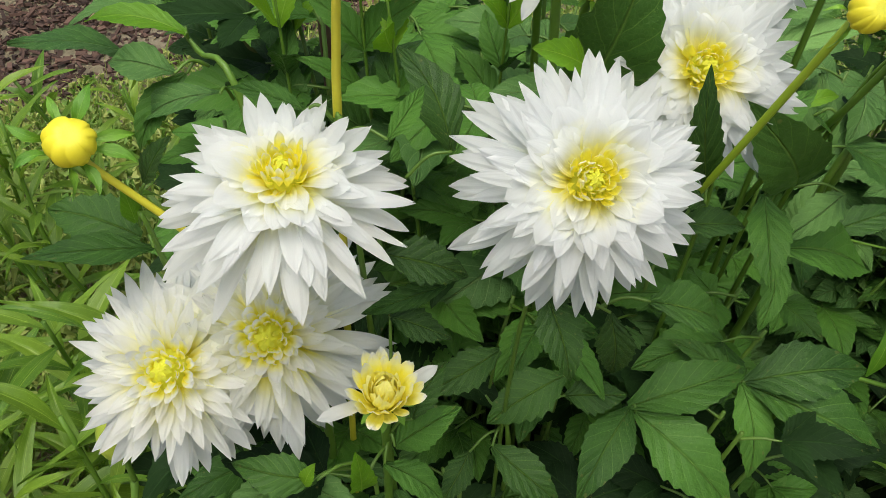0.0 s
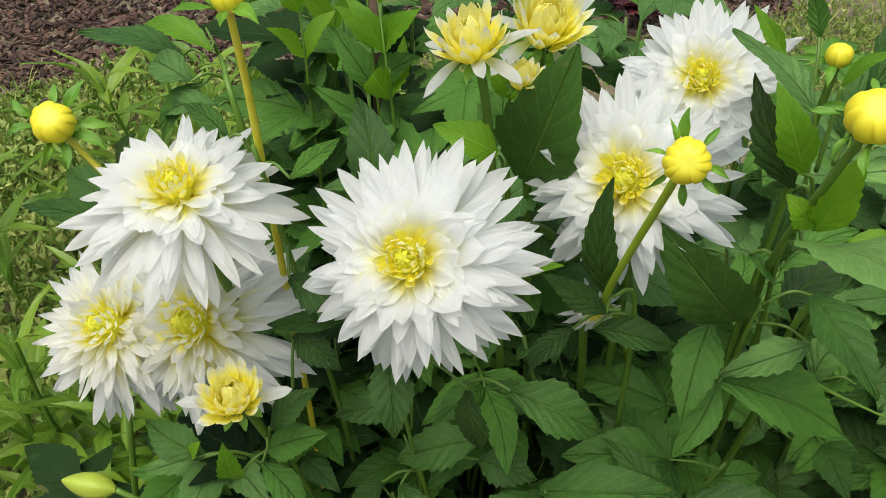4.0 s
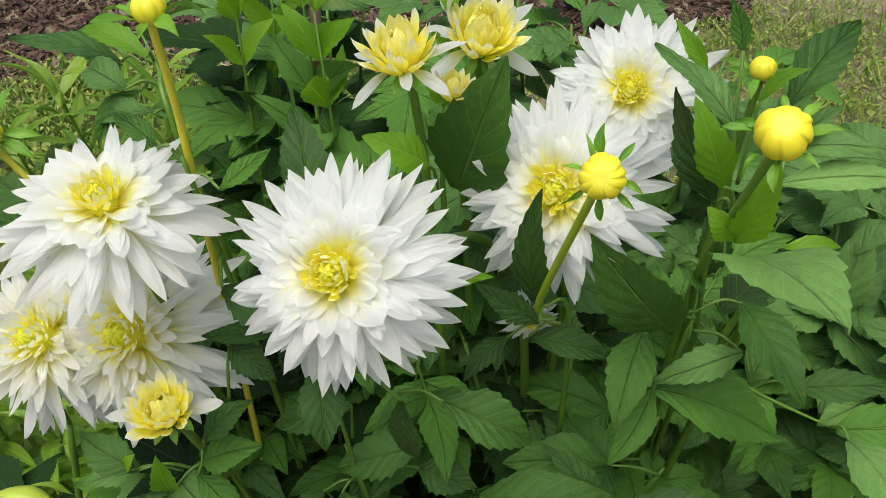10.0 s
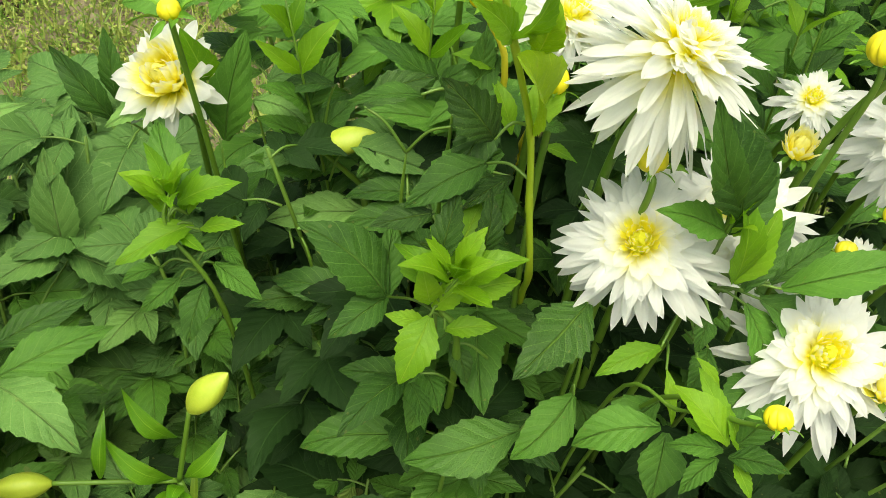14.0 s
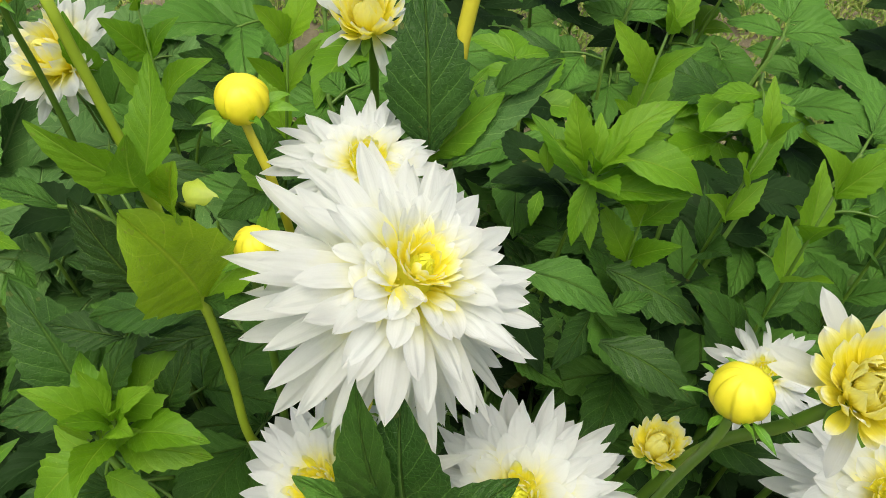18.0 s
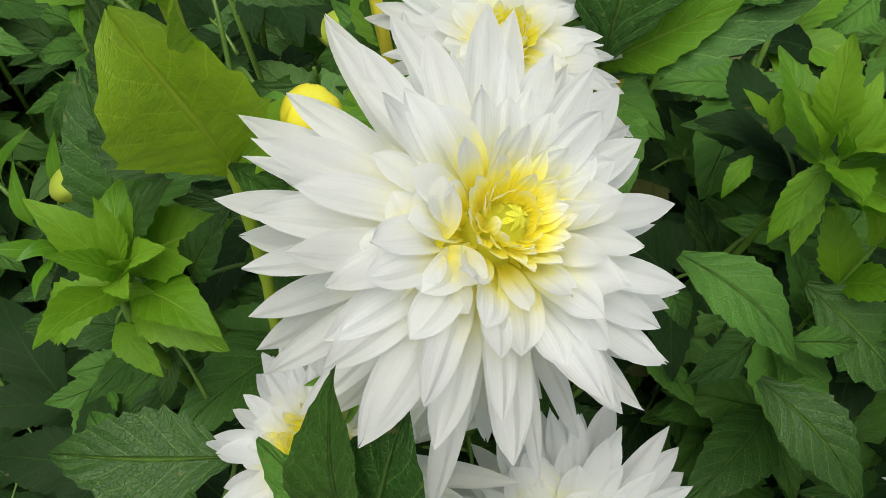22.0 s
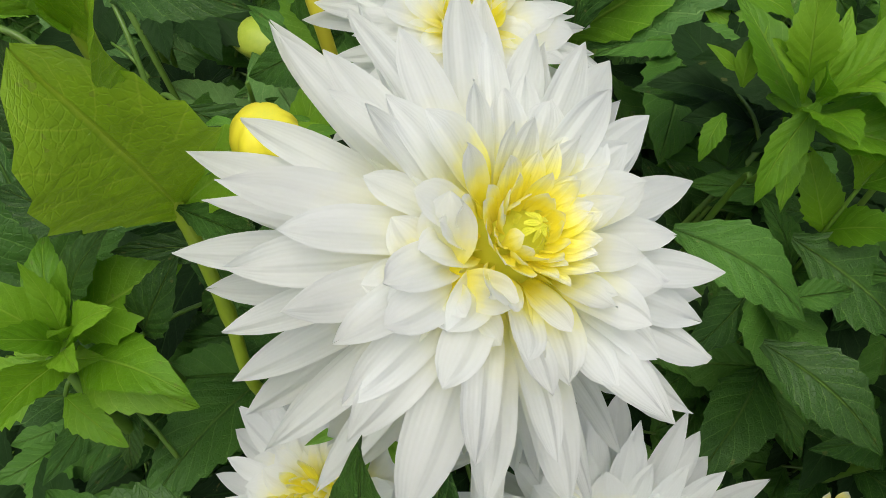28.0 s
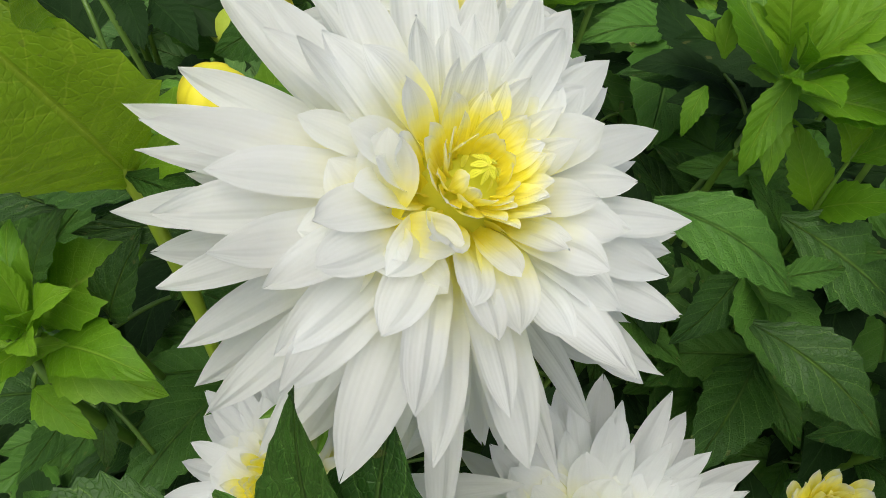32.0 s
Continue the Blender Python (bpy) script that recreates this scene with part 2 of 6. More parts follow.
def bud_material():
    m, nt, b, out = node_material("bud_yellow")
    u, v = uv_of(nt)
    oc = object_coords(nt)
    c = ramp(nt, val(nt, "ADD", v, val(nt, "MULTIPLY", val(nt, "SUBTRACT", grain(nt, 30.0, 3.0, 0.5, oc), 0.5), 0.3)),
             [(0.0, (0.55, 0.58, 0.04)), (0.35, (0.84, 0.73, 0.025)), (0.8, (0.89, 0.78, 0.035)), (1.0, (0.76, 0.74, 0.07))])
    c = mixed(nt, val(nt, "MULTIPLY", luck(nt), 0.45), c, (0.55, 0.52, 0.03))
    c = mixed(nt, val(nt, "MULTIPLY", grain(nt, 5.0, 4.0, 0.6, oc), 0.4), c, (0.7, 0.75, 0.5), "MULTIPLY")
    link(nt, c, b.inputs["Base Color"])
    b.inputs["Roughness"].default_value = 0.5
    bumped(nt, b, val(nt, "SINE", val(nt, "MULTIPLY", u, 120.0)), 0.05, 0.0005)
    return m


BUD = bud_material()


def soil_material():
    m, nt, b, out = node_material("soil")
    oc = object_coords(nt)
    c = ramp(nt, grain(nt, 7.0, 8.0, 0.7, oc), [(0.25, (0.10, 0.075, 0.05)), (0.5, (0.28, 0.22, 0.15)), (0.75, (0.48, 0.40, 0.29))])
    c = mixed(nt, val(nt, "MULTIPLY", grain(nt, 1.3, 3.0, 0.5, oc), 0.5), c, (0.10, 0.13, 0.04))
    link(nt, c, b.inputs["Base Color"])
    b.inputs["Roughness"].default_value = 0.9
    bumped(nt, b, grain(nt, 42.0, 8.0, 0.75, oc), 0.9, 0.02)
    return m


SOIL = soil_material()


# ---- mesh helpers ----
def set_uv(me, coords):
    """Lays the given coordinates, one a vertex, into the mesh's first map."""
    layer = me.uv_layers.new(name="UVMap")
    at = np.empty(len(me.loops), dtype=np.int32)
    me.loops.foreach_get("vertex_index", at)
    layer.data.foreach_set("uv", np.asarray(coords, dtype=np.float32)[at].ravel())


def grid_mesh(name, rows, cols, place, material, uv=None):
    """A smooth sheet of rows x cols points; place(s, u) with s 0..1 along and u -1..1 across."""
    verts, faces, coords = [], [], []
    for i in range(rows):
        for j in range(cols):
            s, u = i / (rows - 1), 2 * j / (cols - 1) - 1
            verts.append(place(s, u, i, j))
            coords.append(((u + 1) / 2, s))
    for i in range(rows - 1):
        for j in range(cols - 1):
            a = i * cols + j
            faces.append((a, a + 1, a + cols + 1, a + cols))
    me = bpy.data.meshes.new(name)
    me.from_pydata(verts, [], faces)
    set_uv(me, coords)
    me.polygons.foreach_set("use_smooth", [True] * len(me.polygons))
    me.materials.append(material)
    return me


def smooth(a, b, x):
    x = min(1.0, max(0.0, (x - a) / (b - a)))
    return x * x * (3 - 2 * x)


def petal_mesh(name, material, width, cup, curl, point, rnd, rows=13, cols=9, peak=0.58, claw=0.42, groove=0.07, flick=0.0, roll=0.6):
    """A petal of unit length from the origin along +y, upper side +z. cup: how far the margins rise; curl: its bend; point: low for a sharp tip, high for a round one; flick: a bend of the tip alone."""
    line, y, z = [], 0.0, 0.0
    for i in range(rows):
        s = i / (rows - 1)
        a = curl * s ** 1.4 + flick * smooth(0.68, 1.0, s)
        line.append((y, z, a))
        y, z = y + math.cos(a) / (rows - 1), z + math.sin(a) / (rows - 1)
    skew, wave, ph = rnd.uniform(-0.05, 0.05), rnd.uniform(0.0, 0.025), rnd.uniform(0, 6.3)
    notch = rnd.choice((0.0, 0.0, 0.0, 0.03, 0.06))
    off = rnd.uniform(-0.4, 0.4)
    lop = rnd.uniform(-0.25, 0.25)

    def place(s, u, i, j):
        y, z, a = line[i]
        if s < peak:
            w = claw + (1 - claw) * smooth(0, peak * 0.9, s)
        else:
            k = (s - peak) / (1 - peak)
            w = max(1 - k ** point, 0.03)
        w *= width
        rise = cup * (1.2 - 1.0 * smooth(0.0, 0.6, s) - roll * smooth(0.6, 1.0, s)) * (1 + lop * u)
        up = rise * w * u * u + groove * w * math.cos(2 * math.pi * u) * smooth(0.1, 0.4, s) + wave * math.sin(7 * s + ph + 1.5 * u) * s
        back = -notch * smooth(0.72, 1.0, s) * (1 - min(1.0, abs(u - off) * 1.6)) * (1 if abs(u) < 0.9 else 0)
        yy = y + back * math.cos(a) - math.sin(a) * up
        return (u * w + skew * s * s, yy, z + math.cos(a) * up)
    return grid_mesh(name, rows, cols, place, material)


def petal_set(name, material, n, width, cup, curl, point, rnd, rows=13, cols=9, **kw):
    u = rnd.uniform
    return [petal_mesh(name, material, u(*width), u(*cup), u(*curl), u(*point), rnd, rows, cols, **kw) for k in range(n)]


rnd = random.Random(11)
OUTER = petal_set("petal_outer", PETAL_OUTER, 14, (0.076, 0.095), (0.3, 0.75), (-0.45, 0.2), (2.8, 4.2), rnd, peak=0.42, flick=-0.15)
CREAMY = petal_set("petal_creamy", PETAL_CREAM, 12, (0.066, 0.088), (0.5, 1.0), (-0.6, 0.4), (2.2, 3.2), rnd, peak=0.55)
MID = petal_set("petal_mid", PETAL_MID, 14, (0.098, 0.122), (0.35, 0.75), (-0.5, 0.1), (2.8, 4.0), rnd, peak=0.46, flick=-0.25)
INNER = petal_set("petal_inner", PETAL_INNER, 14, (0.2, 0.26), (0.5, 0.9), (-0.8, -0.2), (3.0, 4.4), rnd, peak=0.52, flick=-0.35)
CORE = petal_set("petal_core", PETAL_CORE, 12, (0.16, 0.22), (0.8, 1.5), (0.0, 0.8), (2.2, 3.2), rnd, 10, 7, peak=0.6, claw=0.6, roll=0.0)
BUTTON = petal_set("petal_button", PETAL_BUTTON, 8, (0.2, 0.26), (-0.5, 0.2), (-0.7, -0.1), (1.6, 2.4), rnd, 8, 5)
NARROW = petal_set("petal_narrow", PETAL_OUTER, 12, (0.062, 0.08), (0.4, 0.9), (-0.5, 0.2), (2.4, 3.4), rnd, peak=0.55)
NARROW_MID = petal_set("petal_narrow_mid", PETAL_CREAM, 12, (0.1, 0.13), (0.5, 1.0), (-0.5, 0.3), (1.6, 2.4), rnd, peak=0.58)
HALF = petal_set("petal_half", PETAL_HALF, 10, (0.13, 0.18), (0.5, 1.0), (0.1, 0.7), (1.9, 2.8), rnd, 11, 7)
YELLOW = petal_set("petal_yellow", PETAL_YELLOW, 10, (0.15, 0.2), (0.5, 1.0), (0.4, 1.1), (1.9, 2.8), rnd, 11, 7)
LOOSE = petal_set("petal_loose", PETAL_MID, 16, (0.104, 0.128), (0.35, 0.7), (-0.6, 0.05), (2.8, 4.0), rnd, 15, 11, peak=0.48)
ROSETTE = petal_set("petal_rosette", PETAL_INNER, 8, (0.26, 0.33), (0.35, 0.6), (-0.5, 0.0), (2.6, 3.6), rnd, 13, 11, peak=0.55, flick=-0.3, roll=0.2)
SLIM = petal_set("petal_slim", PETAL_INNER, 12, (0.15, 0.2), (0.6, 1.2), (-0.3, 0.5), (1.6, 2.4), rnd, 11, 9)
GOLD = petal_set("petal_gold", PETAL_HALF, 10, (0.15, 0.2), (0.6, 1.2), (-0.2, 0.6), (2.0, 3.0), rnd, 11, 9, roll=0.0)
BROAD = petal_set("petal_broad", PETAL_MID, 14, (0.145, 0.18), (0.35, 0.65), (-0.6, 0.05), (2.8, 4.0), rnd, 15, 11, peak=0.56)
LONG = petal_set("petal_long", PETAL_OUTER, 14, (0.082, 0.104), (0.35, 0.75), (-0.45, 0.15), (2.8, 4.0), rnd, 15, 11, peak=0.42)

LEAF_UV = {}


def leaf_mesh(name, material, width, fold, droop, teeth, bite, rnd, cols=7, peak=0.36, tip=0.9, wavy=1.0):
    """A blade of unit chord from the origin to (0, 1, 0), upper side +z, with forward-pointing teeth and a blade puckered between the side veins."""
    wav, ph, sweep = rnd.uniform(0.012, 0.035) * wavy, rnd.uniform(0, 6.3), rnd.uniform(-0.06, 0.06)
    twist = rnd.uniform(-0.3, 0.3)
    step = 0.9 / teeth
    stations = [(0.0, 0), (0.05, 0)]
    for k in range(teeth):
        stations += [(0.07 + k * step, -1), (0.07 + (k + rnd.uniform(0.7, 0.82)) * step, 1)]
    stations.append((1.0, 0))
    verts, faces, coords = [], [], []
    for i, (s, kind) in enumerate(stations):
        w = smooth(-0.09, peak, s) ** 0.8 if s < peak else max(0.0, 1 - ((s - peak) / (1 - peak)) ** 1.45) ** tip
        w = max(w, 0.02) * width
        nick = bite * rnd.uniform(0.7, 1.3)
        for j in range(cols):
            u = 2 * j / (cols - 1) - 1
            k = 1.0 + (0.5 if kind > 0 else -1.0) * nick * abs(kind) if abs(u) > 0.9 else 1.0
            fwd = 0.10 * w * abs(u) ** 1.5 * (1 if 0 < i < len(stations) - 1 else 0)
            lift = fold * abs(u) * w + wav * math.sin(8 * s + ph + (1.3 if u > 0 else 0)) * abs(u) + twist * u * w * s
            lift -= kind * 0.035 * w * math.sin(math.pi * abs(u)) + 0.22 * fold * w * u * u
            verts.append((u * w * k + sweep * math.sin(math.pi * s), min(s + fwd, 0.995 if i < len(stations) - 1 else 1.0), droop * 4 * s * (1 - s) + lift))
            coords.append(((u + 1) / 2, s))
    for i in range(len(stations) - 1):
        for j in range(cols - 1):
            a = i * cols + j
            faces.append((a, a + 1, a + cols + 1, a + cols))
    me = bpy.data.meshes.new(name)
    me.from_pydata(verts, [], faces)
    set_uv(me, coords)
    me.polygons.foreach_set("use_smooth", [True] * len(me.polygons))
    me.materials.append(material)
    LEAF_UV[me.name] = coords
    return me


def leaf_set(material, count, lo, hi, teeth, bite, seed, droop=(0.02, 0.16), fold=(0.05, 0.35)):
    r = random.Random(seed)
    return [leaf_mesh("leaf_blade", material, r.uniform(lo, hi), r.uniform(*fold), r.uniform(*droop), r.choice(teeth), bite * r.uniform(0.7, 1.2), r) for k in range(count)]


LEAVES = {
    # dark: blades whose colour holds the shade under the canopy
    "dark": leaf_set(LEAF_SHADED, 10, 0.23, 0.31, (7, 8, 9), 0.075, 21),
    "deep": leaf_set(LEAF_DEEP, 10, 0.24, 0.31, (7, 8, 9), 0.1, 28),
    "mid": leaf_set(LEAF_MID, 12, 0.23, 0.31, (7, 8, 9), 0.075, 22),
    "fresh": leaf_set(LEAF_FRESH, 10, 0.2, 0.27, (6, 7, 8), 0.085, 23, (0.0, 0.14), (0.05, 0.4)),
    "lime": [leaf_mesh("leaf_blade", LEAF_LIME, 0.36, 0.5, 0.1, 6, 0.08, random.Random(29 + k), 11, 0.5, 0.7, 1.5) for k in range(3)],
    "grey": leaf_set(LEAF_GREY, 12, 0.24, 0.32, (7, 8, 9), 0.08, 24),
    "lance": leaf_set(LEAF_LANCE, 6, 0.09, 0.13, (6,), 0.0, 30, (0.02, 0.22), (0.1, 0.4)),
    "lily": leaf_set(LEAF_LILY, 6, 0.09, 0.13, (6,), 0.0, 25, (0.02, 0.2), (0.1, 0.4)),
    "red": leaf_set(LEAF_RED, 4, 0.3, 0.4, (5,), 0.1, 27),
}
r5 = random.Random(5)
SEPALS = [leaf_mesh("sepal_blade", SEPAL, r5.uniform(0.2, 0.28), 0.25, r5.uniform(0.02, 0.2), 4, 0.0, r5, 5, 0.45) for k in range(5)]


# ---- things and parts ----
def empty_thing(name, at, label, category, group=""):
    ob = new(name)
    ob.location = at
    ob.empty_display_size = 0.02
    return tagged(ob, label, category, group)


def whole(ob):
    """The pose of a thing or part in the world, by its parents."""
    m = ob.matrix_basis.copy()
    while ob.parent is not None:
        ob = ob.parent
        m = ob.matrix_basis @ m
    return m


def piece(name, mesh, parent, m, label=""):
    """A part: a mesh object under its thing, at the world pose m."""
    ob = new(name, mesh)
    ob.parent = parent
    ob.matrix_basis = whole(parent).inverted() @ m
    if label:
        ob["label"] = label
    return ob


def frame_of(origin, along, normal, sx=1.0, sy=1.0, sz=1.0):
    """A pose whose y runs along and whose z is as near to normal as can be."""
    y = Vector(along).normalized()
    z = Vector(normal) - y * Vector(normal).dot(y)
    if z.length < 1e-4:
        z = Vector((0, -1, 0.3)) - y * Vector((0, -1, 0.3)).dot(y)
    z.normalize()
    x = y.cross(z)
    m = Matrix((x * sx, y * sy, z * sz)).transposed().to_4x4()
    m.translation = Vector(origin)
    return m


def spline(points, per=6):
    """Points along a smooth line through the given ones."""
    p = [Vector(q) for q in points]
    p = [2 * p[0] - p[1], *p, 2 * p[-1] - p[-2]]
    out = []
    for i in range(1, len(p) - 2):
        for k in range(per):
            t = k / per
            out.append(0.5 * ((2 * p[i]) + (p[i + 1] - p[i - 1]) * t + (2 * p[i - 1] - 5 * p[i] + 4 * p[i + 1] - p[i + 2]) * t * t + (3 * p[i] - p[i - 1] - 3 * p[i + 1] + p[i + 2]) * t ** 3))
    out.append(p[-2])
    return out


def tube_data(points, r0, r1, sides=8, per=6, node=None):
    """Corners and faces of a round stalk through the points, from radius r0 to r1, swollen at the nodes."""
    line = spline(points, per)
    verts, faces = [], []
    x = Vector((1, 0.1, 0))
    for i, q in enumerate(line):
        d = (line[min(i + 1, len(line) - 1)] - line[max(i - 1, 0)]).normalized()
        x = (x - d * x.dot(d)).normalized()
        y = d.cross(x)
        r = r0 + (r1 - r0) * i / (len(line) - 1)
        if node and i % per == 0 and 0 < i < len(line) - 1:
            r *= node
        for k in range(sides):
            a = 2 * math.pi * k / sides
            verts.append(q + (x * math.cos(a) + y * math.sin(a)) * r)
    for i in range(len(line) - 1):
        for k in range(sides):
            a, b = i * sides + k, i * sides + (k + 1) % sides
            faces.append((a, b, b + sides, a + sides))
    faces.append(tuple(range(sides))[::-1])
    faces.append(tuple(range(len(verts) - sides, len(verts))))
    return verts, faces


def tube_mesh(name, points, r0, r1, material, sides=8, per=6, node=None):
    verts, faces = tube_data(points, r0, r1, sides, per, node)
    me = bpy.data.meshes.new(name)
    me.from_pydata(verts, [], faces)
    me.polygons.foreach_set("use_smooth", [True] * len(me.polygons))
    me.materials.append(material)
    return me


def branched_mesh(name, tubes, material):
    """Several stalks that grow from one stem, in one mesh."""
    verts, faces = [], []
    for pts, r0, r1 in tubes:
        v, q = tube_data(pts, r0, r1, 6, 4)
        n = len(verts)
        verts += v
        faces += [tuple(i + n for i in p) for p in q]
    me = bpy.data.meshes.new(name)
    me.from_pydata(verts, [], faces)
    me.polygons.foreach_set("use_smooth", [True] * len(me.polygons))
    me.materials.append(material)
    return me


def stalk(parent, points, r0, r1, material=None, name="stem", label="", node=None):
    base = whole(parent).translation
    me = tube_mesh(name, [Vector(p) - base for p in points], r0, r1, material or STEM_GREEN, node=node)
    return piece(name, me, parent, Matrix.Translation(base), label)


def to_ground(p, spread=0.0, seed=0, back=0.85):
    """The lower way of a stalk, from the soil up to p."""
    r = random.Random(seed)
    x, y, z = p
    gx, gy = x + r.uniform(-0.04, 0.04) + spread, max(y + r.uniform(0.1, 0.16), 0.42)
    return [(gx, gy, -0.01), (gx + (x - gx) * 0.45, gy + (y - gy) * 0.4, z * 0.5), (x + (gx - x) * 0.15, y + (gy - y) * 0.2, z * 0.88), p]



def leaf(parent, base, tip, wide=0.26, kind="mid", normal=(0, -0.45, 1.0), seed=0, turn=0.0, name="leaf", stem=None):
    """One blade from base to tip; wide: half its width over its length; turn: degrees about its midrib."""
    r = random.Random(int(abs(base[0]) * 7919 + abs(tip[1]) * 104729 + abs(tip[2]) * 1299 + seed))
    blade = r.choice(LEAVES[kind])
    w0 = max(abs(v.co.x) for v in blade.vertices)
    d = Vector(tip) - Vector(base)
    n = Matrix.Rotation(radians(turn), 3, d.normalized()) @ Vector(normal)
    n = n + Vector((r.uniform(-0.18, 0.18), r.uniform(-0.15, 0.15), 0))
    ob = piece(name, blade, parent, frame_of(base, d, n, d.length * wide / w0, d.length, d.length))
    if stem is not None:
        way = Vector(stem) - Vector(base)
        if way.length > 0.045:
            stem = Vector(base) + way.normalized() * 0.03 + Vector((0, 0.008, -0.018))
        stalk(parent, [stem, (Vector(stem) + Vector(base)) / 2 + Vector((0, 0, 0.006)), base], 0.0012, 0.0009, STEM_DARK, "leaf_stalk")
    return ob


def core_dome(thing, c, z, rc, meshes, r, count, spread=0.3, reach=85.0, long=1.0):
    """Small scales that overlap towards the tip of a dome, as in the closed heart of a dahlia."""
    x = z.orthogonal().normalized()
    y = z.cross(x)
    for i in range(count):
        f = (i / (count - 1)) ** 0.75
        a, polar = i * 2.39996 + r.uniform(-0.15, 0.15), radians(reach * (1 - f) + 6)
        radial = x * math.cos(a) + y * math.sin(a)
        out = radial * math.sin(polar) + z * math.cos(polar)
        rise = z * math.sin(polar) - radial * math.cos(polar)
        low = polar + 0.42
        at = c + (radial * math.sin(low) + z * math.cos(low)) * rc * 0.9
        d = rise + out * (spread * (1 - 0.6 * f) + r.uniform(-0.12, 0.28))
        size = rc * long * r.uniform(0.72, 1.08) * (1.0 - 0.3 * f)
        piece("petal", r.choice(meshes), thing, frame_of(at, d, out + rise.cross(out) * r.uniform(-0.45, 0.45), size / long ** 0.5, size, size))


def flower_head(thing, centre, axis, radius, count=105, seed=1, back=-18.0, sets=(OUTER, MID, INNER, CORE), core=1.0, sag=10.0):
    """A double dahlia: petals laid like shingles on a spiral, from the swept-back rim to the cupped ones round an open yellow heart with a lime button."""
    r = random.Random(seed)
    c, z = Vector(centre), Vector(axis).normalized()
    x = z.orthogonal().normalized()
    y = z.cross(x)
    for i in range(count):
        f = i / (count - 1)
        a = i * 2.39996 + r.uniform(-0.2, 0.2)
        radial = x * math.cos(a) + y * math.sin(a)
        lift = back + (50 - back) * f ** 1.15 + r.uniform(-9, 9) * (1 - 0.4 * f)
        lift = radians(lift - sag * max(0.0, -radial.z) * (1 - f))
        size = radius * (1.0 - 0.66 * f ** 1.25) * r.uniform(0.86, 1.06) * 1.03
        pick = sets[0] if f < 0.46 else sets[1] if f < 0.72 else sets[2]
        d = radial * math.cos(lift) + z * math.sin(lift)
        up = z * math.cos(lift) - radial * math.sin(lift)
        up = up + d.cross(up) * r.uniform(-0.3, 0.3)
        d = d + radial.cross(z) * r.uniform(-0.09, 0.09)
        at = c + radial * radius * (0.12 - 0.03 * f) * core + z * radius * (-0.10 + 0.13 * f)
        piece("petal", r.choice(pick), thing, frame_of(at, d, up, size * r.uniform(0.95, 1.15), size, size))
    for i in range(38):
        g = i / 37
        a = i * 2.39996 + r.uniform(-0.2, 0.2)
        radial = x * math.cos(a) + y * math.sin(a)
        lift = radians(60 + 24 * g + r.uniform(-8, 8))
        size = radius * core * (0.23 - 0.09 * g) * r.uniform(0.85, 1.12)
        d = radial * math.cos(lift) + z * math.sin(lift)
        up = z * math.cos(lift) - radial * math.sin(lift)
        at = c + radial * radius * core * (0.16 - 0.085 * g) + z * radius * (0.15 + 0.04 * g)
        piece("petal", r.choice(sets[3]), thing, frame_of(at, d, up + d.cross(up) * r.uniform(-0.35, 0.35), size, size, size))
    core_dome(thing, c + z * radius * 0.23, z, radius * 0.1 * core, BUTTON, r, 18, 0.3)
    k = radius * 1.05 * core
    piece("receptacle", lump(radius), thing, frame_of(c - z * radius * 0.04, x, z, k, k, k * 1.25))
    for i in range(7):
        a = i * 2 * math.pi / 7
        radial = x * math.cos(a) + y * math.sin(a)
        d = radial * 0.75 - z * 0.65
        piece("bract", r.choice(SEPALS), thing, frame_of(c - z * radius * 0.14 + radial * radius * 0.1, d, radial * 0.6 + z * 0.7, radius * 0.26, radius * 0.27, radius * 0.27))


RINGS = ((12, -40, 0.94, -0.20, "LONG"), (15, -26, 1.0, -0.15, "LONG"), (16, -12, 1.02, -0.09, "LONG"), (17, 1, 0.97, -0.03, "LONG"), (17, 13, 0.86, 0.03, "LOOSE"),
         (16, 25, 0.72, 0.08, "LOOSE"), (14, 36, 0.55, 0.12, "BROAD"), (12, 45, 0.44, 0.15, "INNER"), (14, 53, 0.36, 0.17, "SLIM"), (14, 61, 0.3, 0.19, "GOLD"), (12, 69, 0.24, 0.22, "GOLD"), (12, 78, 0.18, 0.23, "CORE"))


